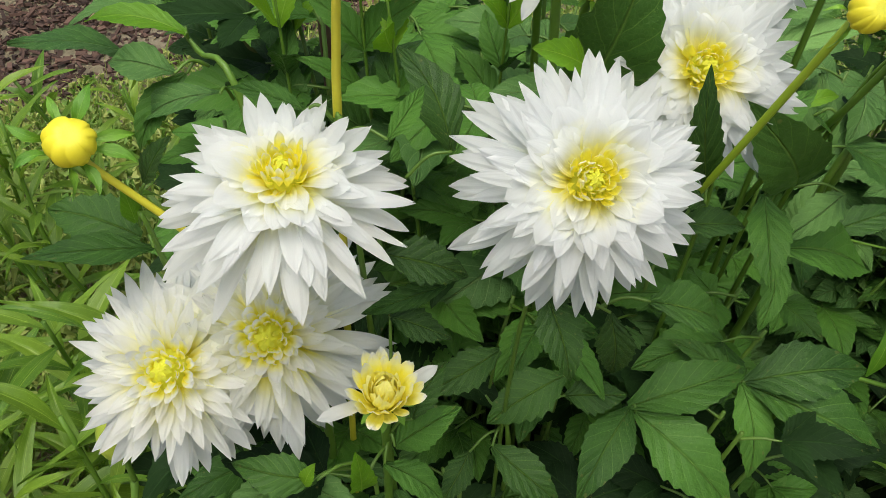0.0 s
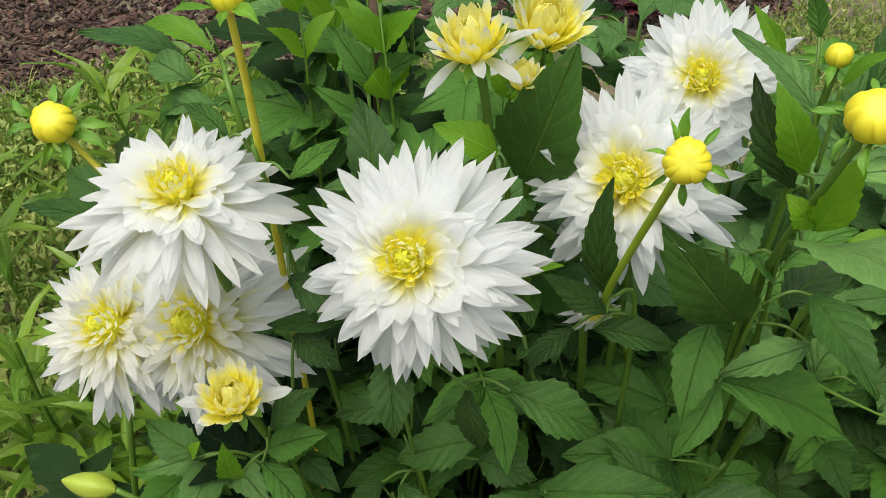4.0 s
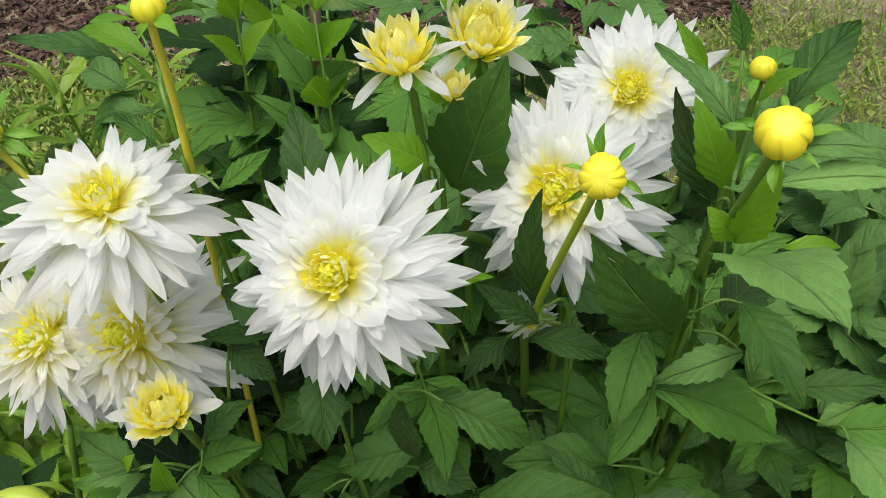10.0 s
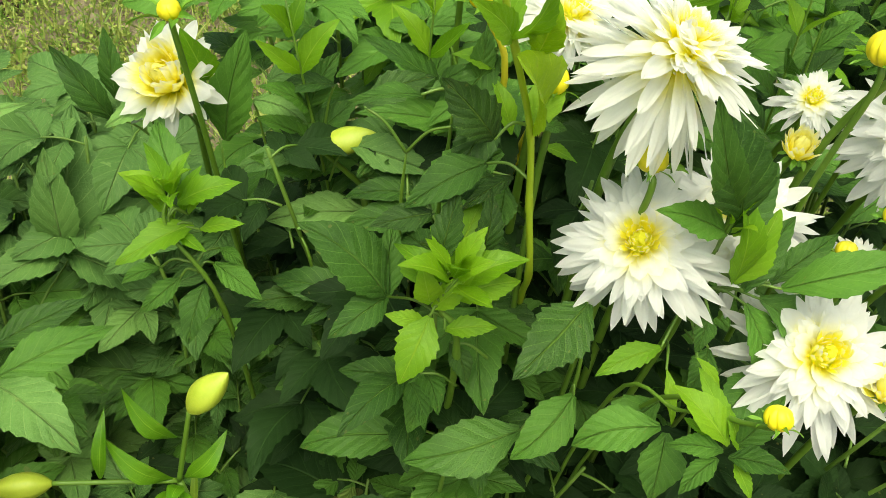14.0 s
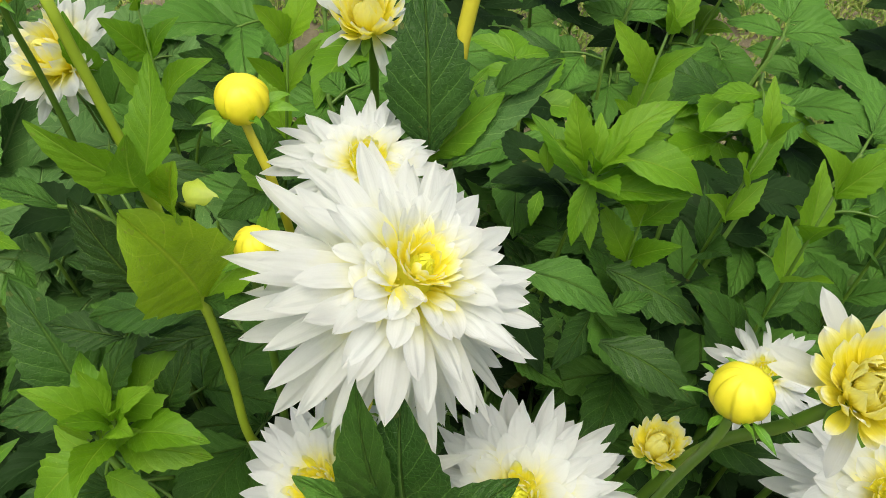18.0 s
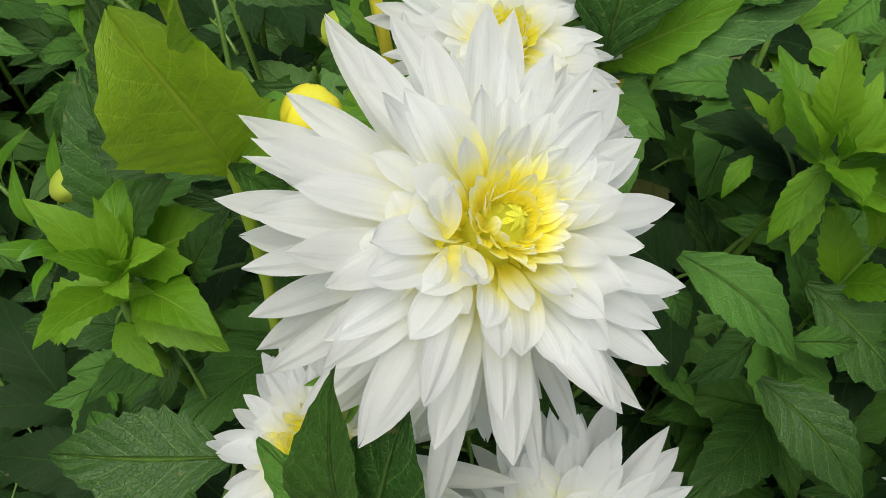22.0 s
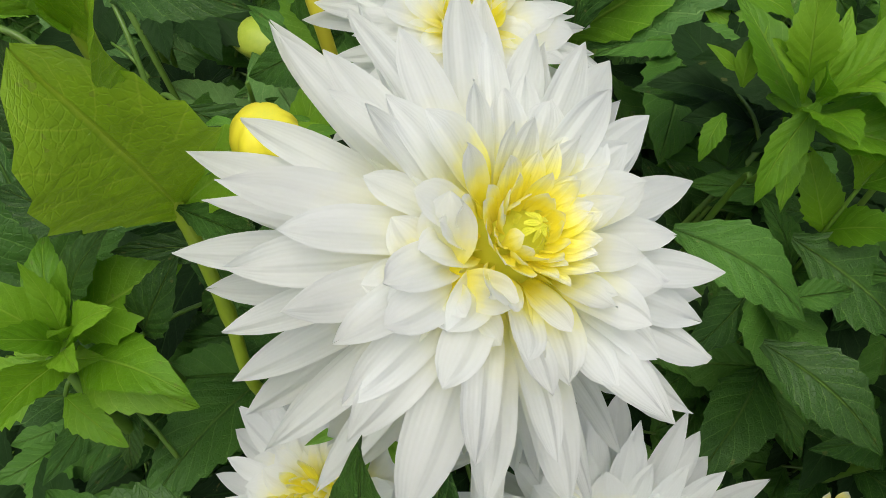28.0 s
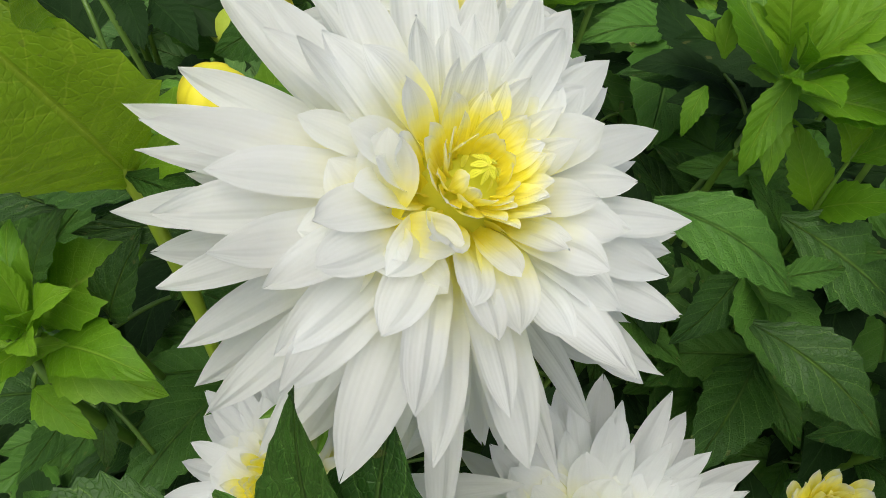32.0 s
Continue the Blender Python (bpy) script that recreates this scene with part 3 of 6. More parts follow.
def ringed_head(thing, centre, axis, radius, seed=1, second=None):
    """A dome of petals in ten rings; second: the middle of a rosette that breaks out beside the heart."""
    r = random.Random(seed)
    kinds = {"LONG": LONG, "LOOSE": LOOSE, "BROAD": BROAD, "INNER": INNER, "SLIM": SLIM, "GOLD": GOLD, "CORE": CORE}
    c, z = Vector(centre), Vector(axis).normalized()
    x = z.orthogonal().normalized()
    y = z.cross(x)
    turn = 0.0
    for n, lift0, size0, high, kind in RINGS:
        turn += r.uniform(0.4, 1.2)
        for i in range(n):
            a = turn + 2 * math.pi * (i + r.uniform(-0.3, 0.3)) / n
            radial = x * math.cos(a) + y * math.sin(a)
            lift = radians(lift0 + r.uniform(-6, 6) - (22 if lift0 < 10 else 4) * max(0.0, -radial.y))
            size = radius * size0 * r.uniform(0.88, 1.07) * 0.94
            d = radial * math.cos(lift) + z * math.sin(lift)
            up = z * math.cos(lift) - radial * math.sin(lift)
            up = up + d.cross(up) * r.uniform(-0.22, 0.22)
            d = d + radial.cross(z) * r.uniform(-0.1, 0.1)
            at = c + radial * radius * (0.15 if lift0 < 60 else 0.09) + z * radius * high
            piece("petal", r.choice(kinds[kind]), thing, frame_of(at, d, up, size * r.uniform(0.88, 1.12), size, size))
    core_dome(thing, c + z * radius * 0.3, z, radius * 0.07, BUTTON, r, 14, 0.3)
    piece("receptacle", lump(radius), thing, frame_of(c + z * radius * 0.05, x, z, radius * 1.1, radius * 1.1, radius * 1.35))
    if second is not None:
        q = Vector(second)
        w = (z * 0.5 + (q - c).normalized()).normalized()
        x2 = w.orthogonal().normalized()
        y2 = w.cross(x2)
        for i in range(11):
            a = i * 2.39996 + r.uniform(-0.2, 0.2)
            radial = x2 * math.cos(a) + y2 * math.sin(a)
            if radial.dot(z) > 0.55:
                continue
            lift = radians((22 if i < 7 else 55) + r.uniform(-9, 9))
            size = radius * (0.27 if i < 7 else 0.19) * r.uniform(0.85, 1.15)
            d = radial * math.cos(lift) + w * math.sin(lift)
            up = w * math.cos(lift) - radial * math.sin(lift)
            piece("petal", r.choice(ROSETTE), thing, frame_of(q + radial * radius * 0.02 - w * radius * 0.08, d, up + d.cross(up) * r.uniform(-0.35, 0.35), size, size, size))
    for i in range(7):
        a = i * 2 * math.pi / 7
        radial = x * math.cos(a) + y * math.sin(a)
        piece("bract", r.choice(SEPALS), thing, frame_of(c - z * radius * 0.22 + radial * radius * 0.1, radial * 0.75 - z * 0.65, radial * 0.6 + z * 0.7, radius * 0.26, radius * 0.27, radius * 0.27))


LUMPS = {}


def lump(radius):
    if "lump" not in LUMPS:
        bm = bmesh.new()
        bmesh.ops.create_uvsphere(bm, u_segments=14, v_segments=9, radius=0.16)
        for v in bm.verts:
            v.co.z *= 0.8 if v.co.z < 0 else 1.1
        me = bpy.data.meshes.new("receptacle")
        bm.to_mesh(me)
        bm.free()
        me.polygons.foreach_set("use_smooth", [True] * len(me.polygons))
        me.materials.append(PETAL_CORE)
        LUMPS["lump"] = me
    return LUMPS["lump"]


def dahlia_flower(centre, axis, radius, label, stem_points=None, stem_material_=None, stem_r=0.003, seed=1, name="dahlia_flower", **kw):
    c, z = Vector(centre), Vector(axis).normalized()
    neck = c - z * radius * 0.12
    low = c - z * radius * 0.75 + Vector((0, 0.012, -0.03))
    pts = [*(stem_points or to_ground(tuple(low), 0, seed)), tuple(neck)]
    thing = empty_thing(name, pts[0], label, "flower", "white dahlia flowers")
    stalk(thing, pts, stem_r * 1.35, stem_r, stem_material_ or STEM_GREEN)
    if "second" in kw:
        ringed_head(thing, centre, axis, radius, seed, **kw)
    else:
        flower_head(thing, centre, axis, radius, seed=seed, **kw)
    return thing


def half_open(centre, axis, radius, label, seed=1, white=6, stem_points=None, name="dahlia_flower_opening", flare=0.0, pale=False):
    """A yellow flower that opens: a cup of narrow petals round a closed heart, with a few white ones turned out below. flare: degrees by which the cup spreads."""
    r = random.Random(seed)
    c, z = Vector(centre), Vector(axis).normalized()
    low = c - z * radius * 1.0 + Vector((0, 0.012, -0.02))
    pts = [*(stem_points or to_ground(tuple(low), 0, seed, 0.4)), tuple(c - z * radius * 0.3)]
    thing = empty_thing(name, pts[0], label, "flower", "opening yellow dahlia flowers")
    stalk(thing, pts, 0.0034, 0.0027, STEM_GREEN)
    x = z.orthogonal().normalized()
    y = z.cross(x)
    for i in range(white):
        a = i * 2.39996 + r.uniform(-0.3, 0.3)
        radial = x * math.cos(a) + y * math.sin(a)
        lift = radians(4 + r.uniform(-30, 22))
        size = radius * r.uniform(0.85, 1.2)
        d = radial * math.cos(lift) + z * math.sin(lift)
        up = z * math.cos(lift) - radial * math.sin(lift)
        piece("petal", r.choice(MID), thing, frame_of(c + radial * radius * 0.28 - z * radius * 0.3, d, up + d.cross(up) * r.uniform(-0.3, 0.3), size * 1.25, size, size))
    for n, lift0, long, meshes in ((12, 52, 0.98, MID if pale else HALF), (14, 63, 1.0, INNER if pale else HALF), (14, 71, 0.98, HALF if pale else YELLOW), (13, 79, 0.95, HALF if pale else YELLOW), (11, 85, 0.84, YELLOW)):
        turn = r.uniform(0, 6.3)
        for i in range(n):
            a = turn + 2 * math.pi * (i + r.uniform(-0.25, 0.25)) / n
            radial = x * math.cos(a) + y * math.sin(a)
            lift = radians(lift0 - flare * (90 - lift0) / 40 + r.uniform(-6, 6))
            size = radius * long * r.uniform(0.85, 1.1)
            d = radial * math.cos(lift) + z * math.sin(lift)
            up = z * math.cos(lift) - radial * math.sin(lift)
            at = c + radial * radius * 0.36 * math.cos(radians(lift0 - 20)) - z * radius * (0.42 - 0.1 * lift0 / 80)
            piece("petal", r.choice(meshes), thing, frame_of(at, d, up + d.cross(up) * r.uniform(-0.25, 0.25), size * 0.95, size, size))
    core_dome(thing, c + z * radius * 0.1, z, radius * 0.3, YELLOW, r, 20, 0.2)
    piece("receptacle", lump(radius), thing, frame_of(c - z * radius * 0.3, x, z, radius * 1.6, radius * 1.6, radius * 1.6))
    for i in range(8):
        a = i * 2 * math.pi / 8
        radial = x * math.cos(a) + y * math.sin(a)
        d = radial * 0.8 - z * 0.4
        piece("bract", r.choice(SEPALS), thing, frame_of(c - z * radius * 0.36 + radial * radius * 0.2, d, radial * 0.3 + z, radius * 0.5, radius * 0.5, radius * 0.5))
    return thing


BUD_BODIES = {}


def bud_body(lobes, swirl):
    if (lobes, swirl) not in BUD_BODIES:
        def place(s, u, i, j):
            a, t = math.pi * u, math.pi * s
            rr = math.sin(t) ** 0.85
            k = lobes * 0.5 * (a + swirl * s + 0.16 * math.sin(2 * a + 1.0) + 0.07 * math.sin(5 * a))
            ridge = (k / math.pi) % 1.0
            g = 0.86 + (0.12 * min(1.0, ridge * 7.0) * min(1.0, (1.0 - ridge) * 1.4 + 0.3) + 0.03 * math.sin(3 * a + 4 * s)) * math.sin(t) ** 0.4
            top = 0.10 * math.exp(-((math.pi - t) / 0.35) ** 2)
            return (math.cos(a) * rr * g, math.sin(a) * rr * g, (-math.cos(t) * 0.96 - top) * (1 if s < 0.5 else 0.98))
        BUD_BODIES[(lobes, swirl)] = grid_mesh("bud_body", 25, 121, place, BUD)
    return BUD_BODIES[(lobes, swirl)]


def dahlia_bud(centre, axis, radius, label, seed=1, stem_points=None, stem_material_=None, stem_r=0.0021, sepals=8, flare=0.9, sepal_size=1.0):
    r = random.Random(seed)
    c, z = Vector(centre), Vector(axis).normalized()
    low = c - z * radius * 2.6
    pts = [*(stem_points or to_ground(tuple(low), 0, seed, 0.35)), tuple(c - z * radius * 0.85)]
    thing = empty_thing("dahlia_bud", pts[0], label, "flower bud", "yellow dahlia buds")
    stalk(thing, pts, stem_r * 1.3, stem_r, stem_material_ or STEM_GREEN)
    x = z.orthogonal().normalized()
    y = z.cross(x)
    piece("bud_head", bud_body(r.choice((7, 8, 9)), r.choice((0.5, 0.9))), thing, frame_of(c, y, z, radius, radius, radius * 0.93))
    for i in range(sepals):
        a = i * 2 * math.pi / sepals + r.uniform(-0.2, 0.2)
        radial = x * math.cos(a) + y * math.sin(a)
        d = radial * flare + z * r.uniform(-0.3, 0.4) + radial.cross(z) * r.uniform(-0.35, 0.35)
        size = radius * r.uniform(1.0, 1.5) * sepal_size
        piece("sepal", r.choice(SEPALS), thing, frame_of(c - z * radius * 0.6 + radial * radius * 0.72, d, z * 0.9 - radial * 0.2 + radial.cross(z) * r.uniform(-0.6, 0.6), size * 0.62, size, size * 1.6))
    return thing


def shoot(base, label, points=None, r0=0.004, r1=0.002, material=None, group="dahlia shoots", name="dahlia_shoot", node=1.25):
    """A leafy stem from the soil through the points; leaves are added to it."""
    thing = empty_thing(name, base, label, "plant", group)
    if points:
        stalk(thing, [base, *points], r0, r1 if material in (STEM_OLIVE, STEM_YELLOW) else 0.0008, material or STEM_GREEN, node=node)
    return thing


def compound_leaf(thing, start, way, size, kind, seed, leaflets=5, stalks=None):
    """A stalked leaf of three or five toothed leaflets."""
    r = random.Random(seed)
    s, w = Vector(start), Vector(way).normalized()
    side = w.cross(Vector((0, 0, 1)))
    side = side.normalized() if side.length > 0.05 else Vector((1, 0, 0))
    rib = size * 0.5
    end = s + w * rib + Vector((0, 0, rib * 0.06))
    way_pts = [s, (s + end) / 2 + Vector((0, 0, rib * 0.08)), end]
    if stalks is None:
        stalk(thing, way_pts, 0.0014, 0.0009, STEM_GREEN, "leaf_stalk")
    else:
        stalks.append((way_pts, 0.0014, 0.0009))
    drop = Vector((0, 0, -r.uniform(0.05, 0.35)))
    leaf(thing, end, end + (w + drop).normalized() * size, r.uniform(0.24, 0.3), kind, seed=seed)
    for k in range(leaflets // 2):
        q = s + (end - s) * (0.97 - 0.45 * k)
        for sg in (-1, 1):
            d = (side * sg * r.uniform(0.7, 1.0) + w * 0.55 + drop * r.uniform(0.5, 1.5)).normalized()
            leaf(thing, q, q + d * size * r.uniform(0.62, 0.85), r.uniform(0.23, 0.29), kind, seed=seed + k * 2 + sg)

# ---- ground ----
def canopy(x, y):
    """Height of the leaf canopy over the soil."""
    knots = ((-0.3, 0.5, 0.45), (-0.2, 0.4, 0.72), (0.0, 0.32, 0.72), (0.15, 0.34, 0.74), (0.25, 0.42, 0.78), (0.4, 0.58, 0.66), (0.56, 0.52, 0.66), (0.45, 0.46, 0.5), (0.37, 0.46, 0.56), (0.6, 0.62, 0.76),
             (0.7, 0.42, 0.78), (0.8, 0.36, 0.78), (0.92, 0.55, 0.88), (1.1, 0.5, 0.82), (0.0, 0.6, 0.86), (0.2, 0.7, 0.78), (0.35, 0.8, 0.62), (0.75, 0.7, 0.86), (1.1, 0.8, 0.9), (1.4, 0.6, 0.8), (-0.1, 0.55, 0.88), (0.1, 0.55, 0.93), (0.5, 0.8, 0.7), (0.62, 0.8, 0.86), (0.9, 0.75, 0.98), (0.7, 0.55, 0.86))
    a = b = 0.0
    for kx, ky, kz in knots:
        w = 1.0 / ((x - kx) ** 2 + (y - ky) ** 2 + 0.004) ** 2
        a, b = a + w * kz, b + w
    return a / b


def ground_mesh():
    bm = bmesh.new()
    n = 60
    xs = [math.copysign(abs(t) ** 3.2 * 400 + abs(t) * 3, t) for t in np.linspace(-1, 1, n)]
    grid = [[bm.verts.new((x + 0.5, y + 1.0, 0.012 * noise.noise(Vector((x * 3, y * 3, 0))))) for x in xs] for y in xs]
    for i in range(n - 1):
        for j in range(n - 1):
            bm.faces.new((grid[i][j], grid[i][j + 1], grid[i + 1][j + 1], grid[i + 1][j])).smooth = True
    me = bpy.data.meshes.new("ground")
    bm.to_mesh(me)
    bm.free()
    me.materials.append(SOIL)
    return me


tagged(new("ground", ground_mesh()), "brown garden soil with sparse weeds", "ground", kind="structure")

# ---- blooms ----
dahlia_flower((-0.076, 0.322, 0.969), (0.092, -0.279, 0.956), 0.0623, "white semi-cactus dahlia with lemon centre facing up", seed=3, count=110, back=-14)
dahlia_flower((0.067, 0.317, 0.975), (0.06, -0.76, 0.64), 0.0635, "large white dahlia in full bloom, yellow-green centre", stem_points=[(0.13, 0.62, 0.0), (0.125, 0.6, 0.6), (0.1, 0.5, 0.86), (0.08, 0.37, 0.95)], seed=4, count=147, back=-16)
dahlia_flower((-0.154, 0.316, 0.845), (0.011, -0.678, 0.735), 0.0690, "creamy white dahlia with many narrow petals, drooping low", sets=(NARROW, CREAMY, NARROW_MID, SLIM), seed=5, count=170, back=-34, core=1.2, sag=18)
dahlia_flower((-0.101, 0.338, 0.850), (0.135, -0.717, 0.684), 0.0775, "creamy white dahlia crowded behind its neighbour", sets=(NARROW, CREAMY, NARROW_MID, SLIM), seed=6, count=170, back=-30, core=1.2, sag=18)
dahlia_flower((0.150, 0.434, 0.971), (-0.095, -0.804, 0.588), 0.0681, "full white dahlia behind a leaning yellow bud", sets=(NARROW, MID, INNER, CORE), seed=7, count=142, back=-20)
dahlia_flower((0.175, 0.482, 1.017), (-0.048, -0.800, 0.598), 0.0500, "white dahlia with lemon centre behind another bloom", seed=8, count=121, back=-16)
dahlia_flower((0.810, 0.421, 1.005), (0.388, -0.133, 0.912), 0.0624, "very large white dahlia with loose broad petals and yellow heart", seed=9, second=(0.8053, 0.3985, 1.0215))
dahlia_flower((0.790, 0.387, 0.896), (-0.408, -0.442, 0.799), 0.0582, "white dahlia with yellow centre half hidden by leaves", seed=10, count=105, back=-14)
dahlia_flower((0.878, 0.410, 0.880), (-0.176, -0.353, 0.919), 0.0598, "white dahlia with spiky petals and deep yellow eye", seed=12, count=102, back=-18)
dahlia_flower((0.897, 0.319, 0.827), (-0.111, -0.471, 0.875), 0.0625, "white dahlia low among the leaves, yellow centre", seed=13, count=110, back=-18)
dahlia_flower((1.066, 0.447, 0.888), (-0.450, -0.494, 0.744), 0.0708, "white dahlia with ragged curled petals and yellow centre", seed=14, count=126, back=-24)
dahlia_flower((1.102, 0.381, 0.850), (-0.451, -0.446, 0.774), 0.0434, "white dahlia at the edge of the clump", seed=15, count=92, back=-18)
dahlia_flower((0.777, 0.496, 0.997), (0.157, -0.292, 0.944), 0.0449, "cream dahlia with yellow heart behind the large bloom", seed=16, count=84, back=-10)
dahlia_flower((1.009, 0.516, 0.883), (-0.282, -0.372, 0.884), 0.0338, "white dahlia seen from the side deep in the clump", seed=17, count=66, back=-10)
dahlia_flower((1.007, 0.411, 0.799), (-0.295, -0.462, 0.837), 0.0280, "faded cream dahlia past its bloom", seed=18, count=58, back=-40)
dahlia_flower((0.141, 0.444, 0.858), (0.515, -0.836, 0.191), 0.0225, "white dahlia hanging low under leaves", seed=19, count=52, back=-10)
half_open((-0.030, 0.279, 0.869), (0.102, -0.262, 0.960), 0.0249, "yellow dahlia opening, pale tips, beside white blooms", seed=21, white=2, flare=4)
half_open((0.058, 0.416, 1.046), (-0.157, -0.197, 0.968), 0.0258, "yellow opening dahlia with white outer petals, tilted", seed=22, white=9, flare=8)
half_open((0.072, 0.518, 1.016), (0.210, -0.376, 0.903), 0.0322, "yellow opening dahlia with a skirt of white petals", seed=23, white=7, flare=3)
half_open((0.082, 0.438, 1.019), (0.127, -0.167, 0.978), 0.0154, "small yellow dahlia bud just opening", seed=24, white=0)
half_open((0.514, 0.673, 0.898), (-0.366, -0.531, 0.764), 0.0378, "small cream dahlia opening on a bent stem", seed=25, white=12, flare=24, pale=True)
half_open((0.983, 0.402, 1.018), (-0.210, -0.444, 0.871), 0.0285, "yellow opening dahlia ringed by white petals", seed=26, white=7, flare=2, stem_points=[(0.95, 0.52, 0.0), (0.945, 0.48, 0.6), (0.95, 0.44, 0.88), (0.97, 0.407, 0.985)])
half_open((1.015, 0.369, 0.850), (-0.223, -0.118, 0.968), 0.0275, "yellow half-open dahlia bud with white edges", seed=27, white=3)
half_open((0.941, 0.442, 0.901), (-0.071, -0.174, 0.982), 0.0197, "yellow opening bud behind white petals", seed=28, white=1)
half_open((0.931, 0.288, 0.819), (-0.189, -0.158, 0.969), 0.0227, "yellow opening dahlia low in the clump", seed=29, white=2)
dahlia_bud((-0.185, 0.348, 0.977), (0.416, -0.533, 0.736), 0.0133, "round yellow dahlia bud with green sepals", seed=41, sepal_size=1.4, flare=1.3, stem_material_=STEM_YELLOW, stem_points=[(-0.17, 0.56, 0.0), (-0.15, 0.52, 0.6), (-0.13, 0.38, 0.86)])
dahlia_bud((0.183, 0.336, 1.051), (0.067, -0.878, 0.474), 0.0103, "round olive-yellow dahlia bud leaning towards the path", seed=42, stem_material_=STEM_OLIVE, stem_points=[(0.18, 0.62, 0.0), (0.17, 0.58, 0.6), (0.156, 0.47, 0.83), (0.152, 0.402, 0.905)])
dahlia_bud((0.248, 0.361, 1.074), (-0.091, -0.633, 0.769), 0.0117, "plump yellow dahlia bud about to open", seed=43, stem_points=[(0.25, 0.66, 0.0), (0.25, 0.62, 0.6), (0.243, 0.52, 0.83), (0.236, 0.425, 0.95)])
dahlia_bud((0.241, 0.493, 1.040), (-0.004, -0.096, 0.995), 0.0074, "small yellow-green dahlia bud between young leaves", seed=44, flare=1.1, sepal_size=1.7)
dahlia_bud((0.531, 0.612, 0.982), (-0.009, -0.076, 0.997), 0.0085, "small yellow bud in bright green sepals", seed=46, flare=1.2, sepal_size=2.0)
dahlia_bud((0.720, 0.497, 1.023), (-0.007, -0.012, 1.000), 0.0126, "round golden dahlia bud on an upright stem", seed=47, stem_r=0.0022, stem_material_=STEM_YELLOW, stem_points=[(0.74, 0.68, 0.0), (0.73, 0.64, 0.6), (0.737, 0.508, 0.933)])
dahlia_bud((0.743, 0.440, 0.991), (-0.005, 0.054, 0.999), 0.0097, "golden dahlia bud tucked beside the large bloom", seed=48)
dahlia_bud((0.795, 0.401, 0.951), (0.113, 0.301, 0.947), 0.0099, "small golden bud below the large bloom", seed=49)
dahlia_bud((0.944, 0.405, 0.999), (0.028, 0.060, 0.998), 0.0124, "golden dahlia bud cupped by small sepals", seed=50, stem_material_=STEM_GREEN)
dahlia_bud((0.971, 0.369, 0.891), (0.126, 0.207, 0.970), 0.0099, "round yellow bud between white blooms", seed=51, stem_material_=STEM_GREEN)
dahlia_bud((1.033, 0.427, 1.023), (-0.026, -0.038, 0.999), 0.0123, "golden dahlia bud at the clump edge", seed=52, stem_points=[(1.06, 0.55, 0.0), (1.05, 0.53, 0.6), (1.04, 0.47, 0.93)])
dahlia_bud((0.959, 0.385, 0.848), (0.137, 0.255, 0.957), 0.0078, "tiny yellow bud behind a leaf", seed=53)
dahlia_bud((0.796, 0.245, 0.898), (0.269, 0.375, 0.887), 0.0076, "small yellow bud low beside the path", seed=54, flare=1.2, stem_r=0.0015, stem_points=[(0.79, 0.46, 0.0), (0.79, 0.43, 0.5), (0.788, 0.34, 0.79), (0.792, 0.262, 0.873)])
dahlia_bud((-0.046, 0.352, 1.077), (-0.078, 0.093, 0.993), 0.0088, "green dahlia bud with spreading leafy sepals", seed=55, sepal_size=2.0, flare=1.4, sepals=9, stem_material_=STEM_YELLOW, stem_points=[(-0.10, 0.47, 0.0), (-0.075, 0.42, 0.6), (-0.056, 0.375, 0.95), (-0.051, 0.364, 1.02)])

# ---- lilies ----
def lily_bud_mesh():
    def place(s, u, i, j):
        a = math.pi * u
        r = 0.24 * math.sin(math.pi * min(1.0, s * 0.97 + 0.03)) ** 0.75 * (1.08 - 0.25 * s)
        r *= 1 + 0.07 * math.cos(3 * a) + 0.02 * math.cos(6 * a)
        return (math.cos(a) * r, s, math.sin(a) * r)
    return grid_mesh("lily_bud", 17, 25, place, LILY_BUD)


LILY_BUD_MESH = lily_bud_mesh()


def lily_bud_on(thing, base, tip, foot):
    stalk(thing, [foot, (Vector(foot) + Vector(base)) / 2, base], 0.0026, 0.0022, STEM_GREEN, "bud_stalk")
    d = Vector(tip) - Vector(base)
    piece("lily_bud", LILY_BUD_MESH, thing, frame_of(base, d, (0, 0, 1), d.length, d.length, d.length), "fat lime-green closed bud")


def lily(base, top, seed, leaves=34, long=0.11, label="lily stalk with narrow bright green leaves", crown=None):
    """An upright lily stalk with lance-shaped leaves all along."""
    r = random.Random(seed)
    b, t = Vector(base), Vector(top)
    bend = Vector((r.uniform(-0.04, 0.04), r.uniform(-0.04, 0.04), 0))
    mid = (b + t) / 2 + bend
    thing = empty_thing("lily_plant", base, label, "plant", "lilies")
    stalk(thing, [b, mid, t], 0.0045, 0.003, STEM_GREEN)
    for k in range(leaves):
        f = 0.25 + 0.75 * k / leaves
        q = b + (t - b) * f + bend * 4 * f * (1 - f) * 0.9
        a = k * 2.4
        d = Vector((math.cos(a), math.sin(a), r.uniform(0.1, 0.9))).normalized()
        n = long * r.uniform(0.7, 1.1) * (1.05 - 0.35 * f)
        leaf(thing, q, q + d * n, 0.095, "lance", (0, 0, 1), seed + k)
    return thing


